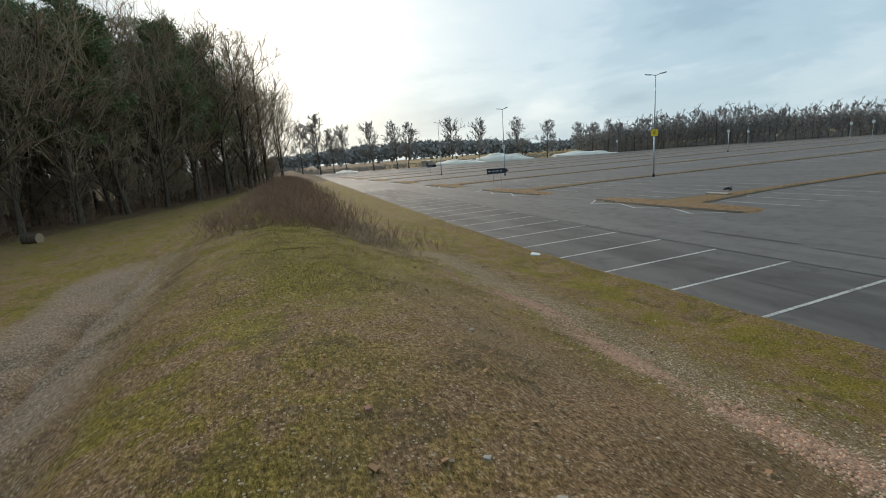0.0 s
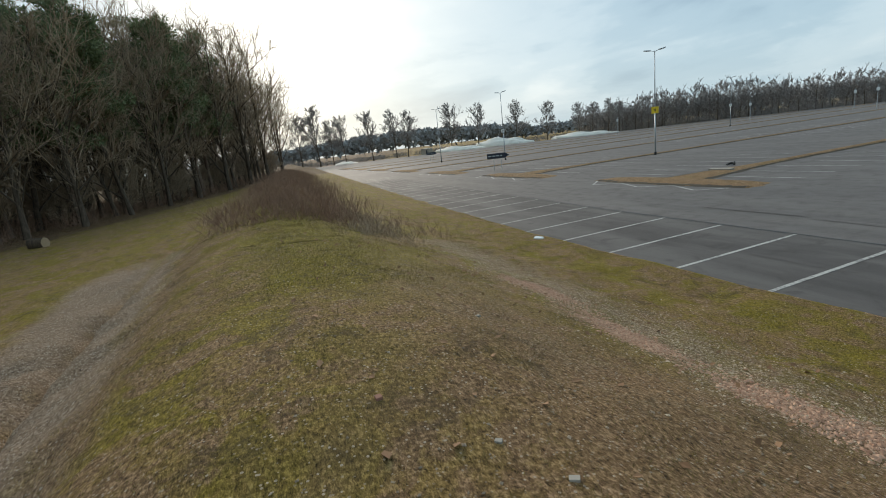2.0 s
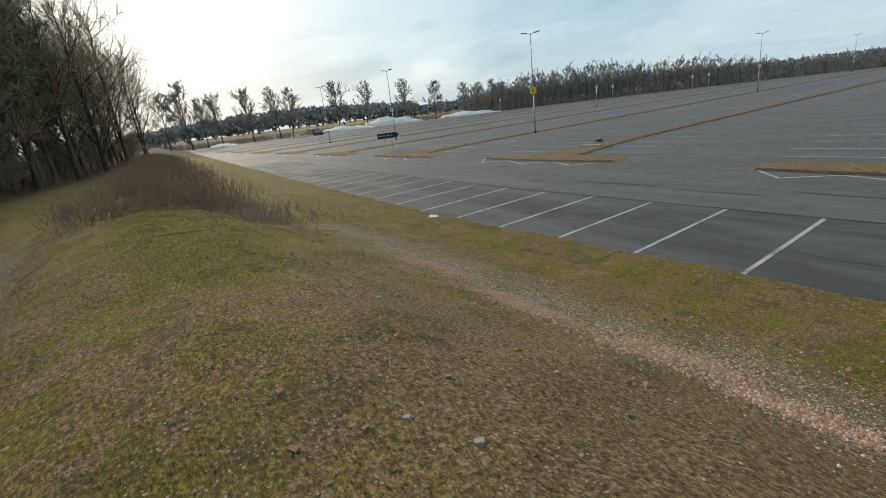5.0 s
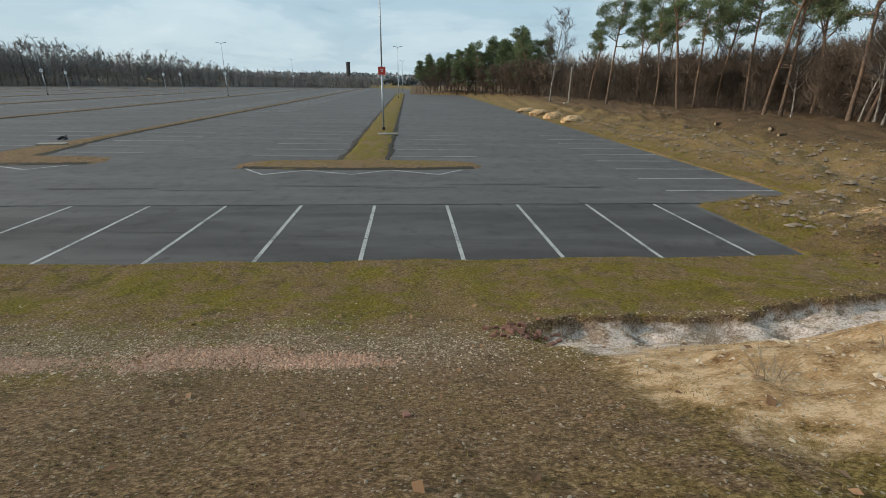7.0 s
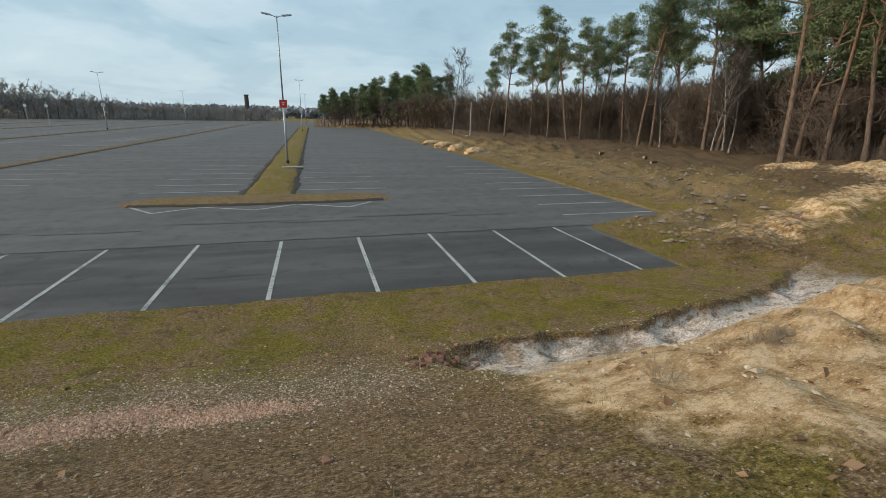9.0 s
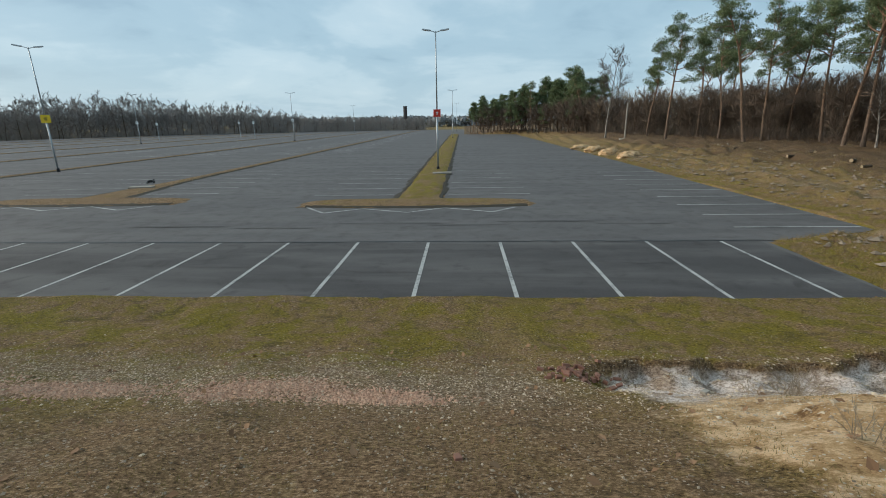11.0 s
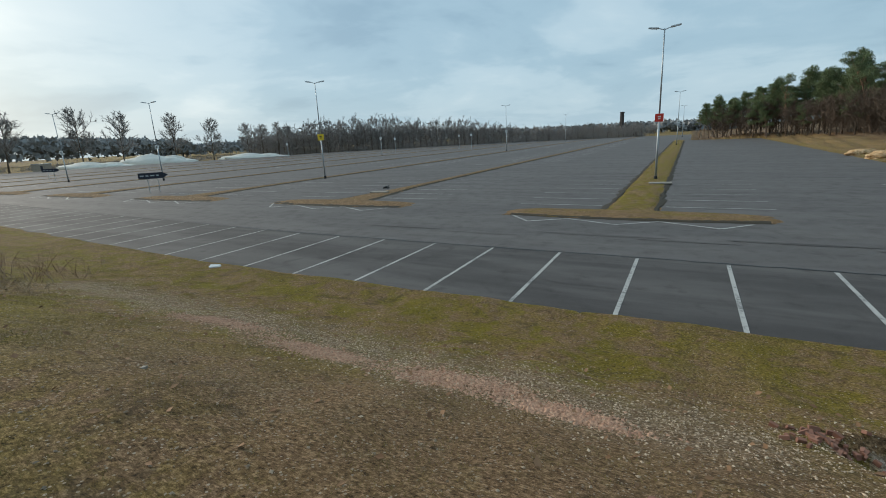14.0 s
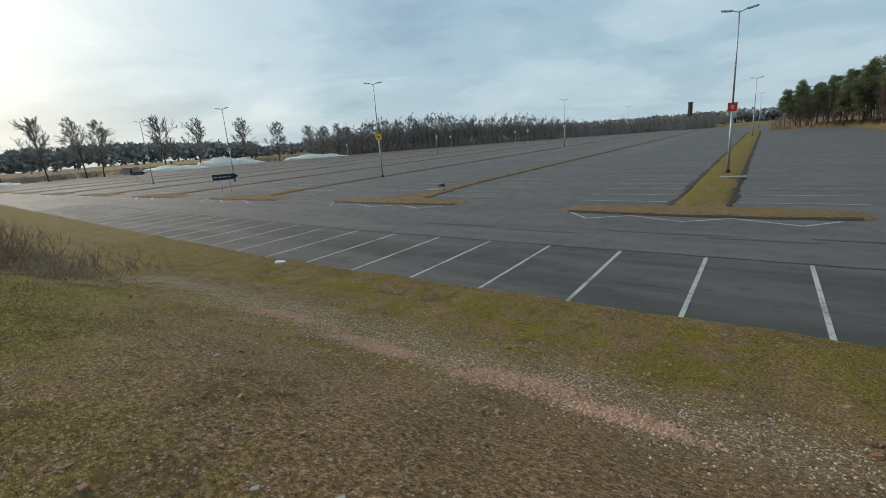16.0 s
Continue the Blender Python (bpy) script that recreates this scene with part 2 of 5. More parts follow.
SIGN_DARK = simple("dark_blue_sign", (0.022, 0.028, 0.045), 0.5, 0, 5, 0.2)
CONCRETE = simple("pale_concrete", (0.36, 0.325, 0.275), 0.9, 0, 9, 0.5)
BRICK = simple("old_red_brick", (0.27, 0.135, 0.095), 0.9, 0, 12, 0.5, (0.30, 0.24, 0.20))
CHIMNEY = simple("dark_chimney_brick", (0.070, 0.062, 0.062), 0.9, 0, 3, 0.4)
PALE_TARP = simple("pale_sand_heap", (0.80, 0.77, 0.70), 0.9, 0, 1.2, 0.35, (0.40, 0.34, 0.26))
PINE_BARK = bark_material("pine_bark", (0.19, 0.14, 0.105), (0.34, 0.20, 0.12), (0.105, 0.075, 0.058))
BARE_BARK = bark_material("grey_brown_bark", (0.125, 0.098, 0.072), (0.17, 0.132, 0.096), (0.06, 0.047, 0.036))
BIRCH_BARK = bark_material("birch_bark", (0.36, 0.33, 0.29), (0.40, 0.35, 0.30), (0.055, 0.046, 0.040))
TWIG = leaf_material("brown_twigs", (0.19, 0.145, 0.098), (0.42, 0.32, 0.215), 0.9)
BANK_TWIG = leaf_material("bank_twigs", (0.082, 0.062, 0.048), (0.19, 0.14, 0.105), 0.9)
# distance haze is mixed into this twig colour, paler and greyer than near twigs
HAZY_TWIG = leaf_material("hazy_far_twigs", (0.19, 0.172, 0.16), (0.33, 0.30, 0.28), 0.9)
PALE_TWIG = leaf_material("grey_twigs", (0.060, 0.050, 0.043), (0.12, 0.096, 0.078), 0.9)
BRAMBLE = leaf_material("brown_scrub_stems", (0.12, 0.073, 0.05), (0.36, 0.225, 0.15), 0.9)
NEEDLE = leaf_material("pine_needles", (0.060, 0.084, 0.042), (0.205, 0.25, 0.115), 0.75)
# needles lightened to grey: the haze of distance is in the colour
HAZY_NEEDLE = leaf_material("hazy_pine_needles", (0.23, 0.235, 0.24), (0.31, 0.31, 0.30), 0.85)
GRASS = leaf_material("dry_grass_blades", (0.10, 0.075, 0.020), (0.34, 0.245, 0.095), 0.85)
GREEN_GRASS = leaf_material("green_grass_blades", (0.068, 0.064, 0.010), (0.215, 0.18, 0.038), 0.85)
RUBBLE = leaf_material("brown_rubble", (0.10, 0.075, 0.052), (0.34, 0.27, 0.20), 0.9)
LEAF = leaf_material("dead_leaves", (0.11, 0.058, 0.030), (0.36, 0.21, 0.115), 0.85)
STONE = leaf_material("mixed_pebbles", (0.13, 0.092, 0.06), (0.50, 0.40, 0.29), 0.85)
PALE_STONE = leaf_material("pale_pebbles", (0.30, 0.21, 0.135), (0.72, 0.59, 0.43), 0.85)
CHIP = leaf_material("brick_chips", (0.29, 0.15, 0.096), (0.68, 0.44, 0.30), 0.9)
LOG = bark_material("cut_log_bark", (0.11, 0.080, 0.055), (0.11, 0.080, 0.055), (0.045, 0.034, 0.026))
EDGE_SOIL = simple("damp_edge_soil", (0.050, 0.040, 0.027), 0.95, 0, 5, 0.5, (0.12, 0.10, 0.05))
CUT_WOOD = simple("pale_cut_wood", (0.40, 0.30, 0.19), 0.85, 0, 12, 0.35)


# ---- mesh helpers ----


def link(name, verts, faces, mat, parent=None, label="", smooth=False):
    me = bpy.data.meshes.new(name)
    me.from_pydata(np.asarray(verts, float).reshape(-1, 3).tolist(), [], faces if isinstance(faces, list) else faces.tolist())
    me.materials.append(mat)
    if smooth:
        me.polygons.foreach_set("use_smooth", [True] * len(me.polygons))
    ob = new(name, me)
    ob.parent = parent
    if label:
        ob["label"] = label
    return ob


def part(name, bm, mat, parent=None, label="", smooth=False):
    me = bpy.data.meshes.new(name)
    bm.to_mesh(me)
    bm.free()
    me.materials.append(mat)
    if smooth:
        me.polygons.foreach_set("use_smooth", [True] * len(me.polygons))
    ob = new(name, me)
    ob.parent = parent
    if label:
        ob["label"] = label
    return ob


def thing(name, m, label, category, group="", kind=""):
    ob = new(name)
    ob.matrix_basis = m
    return tagged(ob, label, category, group, kind)


def box(bm, size, m=Matrix(), bevel=0.0):
    r = bmesh.ops.create_cube(bm, size=1.0, matrix=m @ Matrix.Diagonal((*size, 1)))
    if bevel:
        edges = {e for v in r["verts"] for e in v.link_edges}
        bmesh.ops.bevel(bm, geom=list(edges), offset=bevel, segments=2, profile=0.7, affect="EDGES")


def rod(bm, a, b, ra, rb, sides=10, cap=True):
    a, b = Vector(a), Vector(b)
    m = Matrix.Translation((a + b) / 2) @ (b - a).to_track_quat("Z", "Y").to_matrix().to_4x4()
    bmesh.ops.create_cone(bm, cap_ends=cap, segments=sides, radius1=ra, radius2=rb, depth=(b - a).length, matrix=m)


class Sticks:
    """Collects tapered three- to eight-sided sticks and small leaves as plain arrays."""

    def __init__(self):
        self.v, self.f = [], []

    def stick(self, pts, radii, sides=3):
        base = len(self.v)
        n = len(pts)
        for i, (p, r) in enumerate(zip(pts, radii)):
            d = (pts[min(i + 1, n - 1)] - pts[max(i - 1, 0)])
            d = d / (np.linalg.norm(d) + 1e-9)
            ref = np.array((1.0, 0, 0)) if abs(d[2]) > 0.8 else np.array((0, 0, 1.0))
            u = np.cross(d, ref)
            u /= np.linalg.norm(u) + 1e-9
            w = np.cross(d, u)
            for k in range(sides):
                a = 2 * math.pi * k / sides
                self.v.append(p + r * (math.cos(a) * u + math.sin(a) * w))
        for i in range(n - 1):
            for k in range(sides):
                q = (k + 1) % sides
                self.f.append((base + i * sides + k, base + i * sides + q, base + (i + 1) * sides + q, base + (i + 1) * sides + k))

    def leaf(self, p, d, w):
        base = len(self.v)
        self.v += [p - w, p + w, p + d]
        self.f.append((base, base + 1, base + 2))


def unit(v):
    return v / (np.linalg.norm(v) + 1e-9)


def smoothstep(a, b, x):
    t = np.clip((x - a) / (b - a), 0, 1)
    return t * t * (3 - 2 * t)


# ---- the lie of the land ----
LEAN = -0.005         # how far the aisles lean from the square, metres per metre
BERM_Y = np.array((-400.0, -60, -30, -21, -18, -15.8, -14.2, -13.2, -12.3, -11.5, -10.7, -9.8, -8.5, -7.1, -5.7, -4.54, -3.27, -2.0, -0.9, 0.0, 1.0, 400.0))
BERM_Z = np.array((1.0, 1.0, 1.08, 1.12, 1.2, 1.3, 1.34, 1.44, 1.82, 2.24, 2.43, 2.46, 2.26, 1.71, 1.15, 0.75, 0.42, 0.20, 0.09, 0.035, 0.0, 0.0))


def edge_y(x):
    """The near edge of the asphalt, which swings away at its far end."""
    s = np.maximum(0, -x - 12.0)
    return 0.075 * s * s / (s + 6.0)


def right_x(y):
    """The right edge of the asphalt."""
    return 16.5 - 5.0 * (1 - smoothstep(5.0, 7.0, y)) - 15.4 * smoothstep(132.0, 138.0, y)


def lot_z(x, y):
    return 0.0 * np.asarray(x, float)


def lumps(x, y, scale, seed):
    """Cheap smooth bumps from a few crossed waves."""
    rng = np.random.RandomState(seed)
    out = np.zeros_like(x, float)
    for _ in range(9):
        a, k = rng.uniform(0, 2 * math.pi), rng.uniform(0.5, 1.8) / scale
        out += np.sin(x * math.cos(a) * k * 6.28 + y * math.sin(a) * k * 6.28 + rng.uniform(0, 6.28)) / (k * scale)
    return out / 6.0


def segment(x, y, ax, ay, bx, by):
    """Distance from a stretch, and how far along it."""
    dx, dy = bx - ax, by - ay
    t = np.clip(((x - ax) * dx + (y - ay) * dy) / (dx * dx + dy * dy), 0, 1)
    return np.hypot(x - ax - t * dx, y - ay - t * dy), t


def mound(x, y):
    """Near sand heap, and two smaller ones at the edge of the wood."""
    d, t = segment(x, y, 4.7, -7.1, 14.0, -6.2)
    rise = smoothstep(-0.22, 0.5, t) * 0.85 + 0.12
    front = smoothstep(0.3, -0.3, y + 7.1 - 0.09 * (x - 4.7))
    near = rise * np.exp(-(d / (1.05 + 0.6 * t + 0.35 * front)) ** 2)
    d2 = np.hypot((x - 37.0) / 5.5, (y - 8.6) / 3.2)
    d3 = np.hypot((x - 31.0) / 1.9, (y - 12.6) / 1.4)
    return near, 1.0 * np.exp(-d2 ** 2), 0.5 * np.exp(-d3 ** 2)


TURF_X = np.array((2.0, 2.7, 3.5, 5.0, 6.6, 7.9, 9.8, 12.0, 15.0))
TURF_Y = np.array((-4.5, -4.1, -3.9, -3.75, -3.8, -3.2, -2.9, -2.15, -0.6))


def below_turf(x, y):
    """How far a place lies in front of the broken turf edge of the ditch, and the ditch's width there."""
    wob = 0.06 * np.sin(x * 5.3) + 0.04 * np.sin(x * 11.7 + 1.0)
    return np.interp(x, TURF_X, TURF_Y) + wob - y, np.interp(x, (2.6, 3.6, 6.5, 9.5, 14.0), (0.8, 1.8, 2.1, 2.1, 1.8))


def ditch(x, y):
    s, w = below_turf(x, y)
    ends = smoothstep(2.5, 3.3, x) * smoothstep(15.0, 12.5, x)
    return smoothstep(0.0, 0.16, s) * (1 - smoothstep(0.35, 1.0, s / w)) * ends


def land_z(x, y):
    x, y = np.asarray(x, float), np.asarray(y, float)
    yy = y - edge_y(x)
    z = np.interp(yy, BERM_Y, BERM_Z)
    # the berm ends in front of the lot's corner; past it the ground is a low rough bank
    right = smoothstep(6.0, 13.0, x)
    bank = 0.35 + 1.0 * smoothstep(-2.0, -9.0, y)
    z = np.where(y < 0, z * (1 - 0.35 * right) + 0.0, z)
    off = x - right_x(y)
    side = (smoothstep(0.0, 15.0, off) * 0.95 + smoothstep(0.3, 2.2, off) * 0.16) * smoothstep(165, 140, y)
    z = z + side * smoothstep(-6.0, 2.0, y) + 0.25 * right * smoothstep(0, -4, y)
    a, b, c = mound(x, y)
    z = z + a + b + c
    z = z - (0.27 + 0.12 * lumps(x, y, 0.55, 12)) * ditch(x, y)
    z = z + 0.55 * np.exp(-((x - 22.5) / 4.5) ** 2 - ((y - 9.5) / 3.0) ** 2) + 0.35 * np.exp(-((x - 21.0) / 3.5) ** 2 - ((y - 18.0) / 5.0) ** 2)
    away = smoothstep(-0.8, 0.6, np.maximum(-yy, off))
    rough = (0.05 * lumps(x, y, 2.3, 3) + 0.02 * lumps(x, y, 0.7, 4)) * away
    rough += 0.24 * lumps(x, y, 5.0, 5) * smoothstep(1.0, 5.0, off) + (0.26 * lumps(x, y, 1.7, 8) + 0.12 * lumps(x, y, 0.7, 18)) * smoothstep(0.8, 2.5, off) * smoothstep(-3, 1, y)
    sandy = np.clip(a / 0.5, 0, 1)
    rough += sandy * (0.12 * lumps(x, y, 1.1, 6) + 0.11 * lumps(x, y, 0.5, 7) + 0.05 * lumps(x, y, 0.3, 17))
    rough += 0.13 * lumps(x, y, 0.9, 14) * np.exp(-((yy + 13.3) / 1.5) ** 4)
    # wheel rut in the track
    rut = np.exp(-((yy + 13.5 + 0.12 * np.sin(x * 0.6)) / 0.2) ** 2) * smoothstep(-13, -9, x) * smoothstep(2, -3, x)
    z = z + rough - 0.4 * rut
    z = z + lot_z(x, y)
    # under the asphalt the ground lies lower
    inside = smoothstep(0.06, 0.4, np.minimum(yy, -off))
    z = z * (1 - inside) + inside * (lot_z(x, y) - 0.30)
    far = smoothstep(300, 600, np.hypot(x, y))
    z = z * (1 - far) - 2.0 * far * smoothstep(0, 100, y)
    return z


def steps(*runs):
    out = []
    for a, b, d in runs:
        out += list(np.arange(a, b, d))
    return np.array(out + [runs[-1][1]])


def build_ground():
    xs = steps((-2600, -400, 220), (-400, -120, 20), (-120, -40, 3), (-40, -18, 0.8), (-18, -9, 0.3), (-9, 13, 0.11), (13, 28, 0.2), (28, 44, 0.5), (44, 80, 2), (80, 400, 32), (400, 2600, 220))
    ys = steps((-2600, -300, 230), (-300, -60, 20), (-60, -24, 2), (-24, -16.2, 0.4), (-16.2, 0.6, 0.11), (0.6, 14, 0.25), (14, 60, 0.7), (60, 140, 4), (140, 400, 20), (400, 2600, 220))
    X, Y = np.meshgrid(xs, ys)
    x, y = X.ravel(), Y.ravel()
    z = land_z(x, y)
    nx, ny = len(xs), len(ys)
    i = np.arange(nx * ny).reshape(ny, nx)
    faces = np.stack([i[:-1, :-1].ravel(), i[:-1, 1:].ravel(), i[1:, 1:].ravel(), i[1:, :-1].ravel()], 1)
    ob = link("ground", np.stack([x, y, z], 1), faces, GROUND, smooth=True)
    yy = y - edge_y(x)
    off = x - right_x(y)
    a, b, c = mound(x, y)
    masks = {}
    d, t = segment(x, yy, -13.0, -4.5, -6.0, -4.6)
    d2, t2 = segment(x, yy, -6.0, -4.6, 1.4, -5.2)
    masks["gravel"] = 1.0 * np.maximum(np.exp(-(d / 1.0) ** 2), np.exp(-(d2 / 1.15) ** 2)) * (0.85 + 0.35 * lumps(x, y, 1.3, 52)) + 0.42 * np.exp(-((x + 4) / 5) ** 2 - ((yy + 7.6) / 1.1) ** 2)
    masks["gravel"] += 0.6 * smoothstep(1.0, 3.5, off) * np.exp(-((off - 3.2) / 2.2) ** 2) * smoothstep(-2, 3, y) * smoothstep(32, 12, y)
    spot = np.zeros_like(x)
    for px, py, rx, ry in ((-6.3, -5.2, 1.2, 0.30), (-3.6, -5.5, 1.0, 0.34), (-1.2, -5.45, 0.95, 0.46), (0.3, -5.7, 0.6, 0.28)):
        spot = np.maximum(spot, np.exp(-((x - px) / rx) ** 2 - ((yy - py) / ry) ** 2))
    masks["brick"] = np.clip(spot * (1.1 + 0.6 * lumps(x, y, 0.9, 51)), 0, 1)
    masks["soil"] = 0.85 * np.exp(-((x - 1.2) / 2.6) ** 2 - ((y + 6.6) / 2.1) ** 2) + 0.5 * np.exp(-((x + 4) / 5.0) ** 2 - ((yy + 7.5) / 1.7) ** 2) + 0.5 * np.exp(-((x - 1.9) / 0.8) ** 2 - ((y + 2.8) / 2.0) ** 2) + 0.42 * smoothstep(0.4, 2, off) * smoothstep(0, 5, y) + 0.3 * np.exp(-((yy + 0.25) / 0.3) ** 2)
    # soil lines the rut and also darkens it in place of shade; crumbly bank foot
    masks["soil"] += 0.9 * np.exp(-((yy + 13.5 + 0.12 * np.sin(x * 0.6)) / 0.2) ** 2) * smoothstep(-13, -9, x) + 0.8 * np.exp(-((yy + 12.0) / 0.35) ** 2) * smoothstep(-22, -12, x)
    masks["soil"] += 0.28 * np.exp(-((x + 0.5) / 4.0) ** 2 - ((y + 9.2) / 2.0) ** 2)
    masks["moss"] = (0.36 + 0.26 * lumps(x, y, 1.7, 31)) * np.exp(-((yy + 2.0) / 1.8) ** 2) * smoothstep(11, 8, x) + 0.8 * np.exp(-((yy + 9.4) / 1.5) ** 2) * smoothstep(-2.5, -6, x) * smoothstep(-30, -18, x) + 0.6 * np.exp(-((yy + 15.6) / 1.1) ** 2) * smoothstep(-6, -14, x) + 0.6 * np.exp(-((x + 7.5) / 4.0) ** 2 - ((yy + 7.6) / 1.4) ** 2) + 0.7 * np.exp(-((x - 12.8) / 1.7) ** 2 - ((y - 2.8) / 1.8) ** 2)
    masks["track"] = 0.95 * np.exp(-((yy + 13.75 - 0.05 * (x + 10)) / 1.45) ** 4) * smoothstep(-19, -13, x) * (1 - 0.45 * np.exp(-((yy + 13.5 + 0.12 * np.sin(x * 0.6)) / 0.24) ** 2))
    masks["litter"] = np.maximum(smoothstep(5.0, 0.5, y + 26 + 0.35 * (x + 30)), np.maximum(np.maximum(smoothstep(3.0, 13.0, off + 1.8 * lumps(x, y, 2.6, 41)) * smoothstep(1, 6, y), smoothstep(133, 139, y) * smoothstep(-2, 4, x)), 0.9 * np.exp(-((x - 15.2) / 2.4) ** 2 - ((y - 0.9) / 1.4) ** 2)))
    heap, along = segment(x, y, 4.7, -7.0, 14.0, -6.2)
    masks["sand"] = np.clip(np.maximum(np.maximum(1.25 * np.exp(-(heap / (1.8 + 0.9 * along)) ** 4), b / 0.4), c / 0.3) - 0.15, 0, 1)
    swath, _ = segment(x, y, 16.0, 1.6, 34.0, 7.2)
    masks["sand"] = np.maximum(masks["sand"], 0.72 * np.exp(-(swath / 1.3) ** 2))
    masks["sand"] = np.maximum(masks["sand"], 0.75 * np.exp(-((x - 16.0) / 2.6) ** 2 - ((y - 3.0) / 0.5) ** 2))
    cut, cut_w = below_turf(x, y)
    masks["chalk"] = smoothstep(0.02, 0.16, cut) * smoothstep(1.45, 0.9, cut / cut_w) * smoothstep(2.9, 3.6, x) * smoothstep(17.0, 10.5, x)
    # bare soil at the cut
    masks["soil"] = np.maximum(masks["soil"], 0.95 * np.exp(-((cut - 0.06) / 0.09) ** 2) * smoothstep(2.6, 3.3, x))
    # shadow under the turf lip, painted as a thin line in the litter colour
    masks["litter"] = np.maximum(masks["litter"], 0.7 * np.exp(-((cut - 0.04) / 0.07) ** 2) * smoothstep(2.5, 3.2, x) * smoothstep(15.0, 12.0, x))
    for name, values in masks.items():
        layer = ob.data.attributes.new(name, "FLOAT", "POINT")
        layer.data.foreach_set("value", np.clip(values, 0, 1))
    tagged(ob, "mossy grass berm and rough ground round the asphalt", "ground", kind="structure")
    return ob


build_ground()


def sheet(name, xs, ys, mapping, mat, parent=None, lift=0.0, label=""):
    X, Y = np.meshgrid(xs, ys)
    x, y = mapping(X.ravel(), Y.ravel())
    z = lot_z(x, y) + lift
    nx, ny = len(xs), len(ys)
    i = np.arange(nx * ny).reshape(ny, nx)
    faces = np.stack([i[:-1, :-1].ravel(), i[:-1, 1:].ravel(), i[1:, 1:].ravel(), i[1:, :-1].ravel()], 1)
    return link(name, np.stack([x, y, z], 1), faces, mat, parent, label, smooth=True)


LOT_END = 228.0


def lot_map(u, v):
    """u: 0 at the left end to 1 at the right edge; v: metres past the near edge."""
    left = -205.0 + 0.33 * v
    x = left + u * (right_x(v) - left)
    return x, v + edge_y(x) * np.clip(1 - v / 90.0, 0, 1) + 0.05 * np.sin(x * 2.3) * (v < 0.01)


lot = sheet("parking_lot", np.concatenate([np.linspace(0, 0.85, 90), np.linspace(0.855, 1, 70)]), steps((0, 12, 0.5), (12, 40, 2), (40, 130, 5), (130, 140, 1), (140, LOT_END, 5)), lot_map, ASPHALT, lift=0.0)
tagged(lot, "wide empty parking lot of worn grey asphalt", "parking lot", kind="structure")


def bay_map(u, v):
    x = -60 + u * 71.3
    return x + LEAN * v, v + edge_y(x)


row = sheet("dark_bay_strip", np.linspace(0, 1, 120), np.linspace(0.0, 5.27, 8), bay_map, DARK_ASPHALT, lot, 0.006, "darker asphalt strip under the front bays")


def stripe(name, a, b, width, parent, lift=0.013):
    """One painted line from a to b on the asphalt."""
    a, b = np.array(a, float), np.array(b, float)
    n = max(2, int(np.linalg.norm(b - a) / 2.5) + 1)
    d = unit(b - a)
    s = np.array((-d[1], d[0])) * width / 2
    v, f = [], []
    for i in range(n):
        p = a + (b - a) * i / (n - 1)
        for q in (p - s, p + s):
            v.append((q[0], q[1], float(lot_z(q[0], q[1])) + lift))
        if i:
            k = 2 * i
            f.append((k - 2, k - 1, k + 1, k))
    return link(name, v, f, LINE, parent)


def front_lines():
    for j in range(-26, 5):
        x = j * 2.5
        y0 = float(edge_y(np.array(x)))
        stripe("bay_line", (x, y0 + 0.05), (x + LEAN * 5.26, y0 + 5.26), 0.105, lot)
    # tar joint along the back of the front bays
    v = []
    f = []
    rng = random.Random(5)
    for i in range(150):
        x = -50 + i * 0.42
        y = 5.36 + float(edge_y(np.array(x))) + rng.uniform(-0.04, 0.04)
        w = rng.uniform(0.02, 0.06)
        v += [(x, y - w, 0.011), (x, y + w, 0.011)]
        if i:
            f.append((2 * i - 2, 2 * i, 2 * i + 1, 2 * i - 1))
    link("tar_joint", v, f, BLACK, lot)
    for x, y, w, d in ((-1.6, 8.4, 2.6, 0.16), (1.4, 8.0, 1.8, 0.10), (4.6, 8.6, 2.4, 0.14), (8.0, 8.1, 1.6, 0.12), (-6.5, 7.6, 2.0, 0.10), (6.4, 3.0, 1.2, 0.25), (-1.0, 2.2, 1.6, 0.3), (-6.0, 2.6, 1.5, 0.22), (-11.0, 7.9, 2.4, 0.12)):
        ring = [(x + math.cos(a) * w * rng.uniform(0.75, 1.1), y + math.sin(a) * d * rng.uniform(0.5, 1.3), 0.012) for a in np.linspace(0, 2 * math.pi, 18)[:-1]]
        link("tar_patch", ring, [tuple(range(len(ring)))], DARK_ASPHALT, lot, "darker ragged patch in the asphalt")


front_lines()
MEDIANS = (-1.2, -20.2, -38.8, -57.4, -76.0, -94.6, -113.2, -131.8)


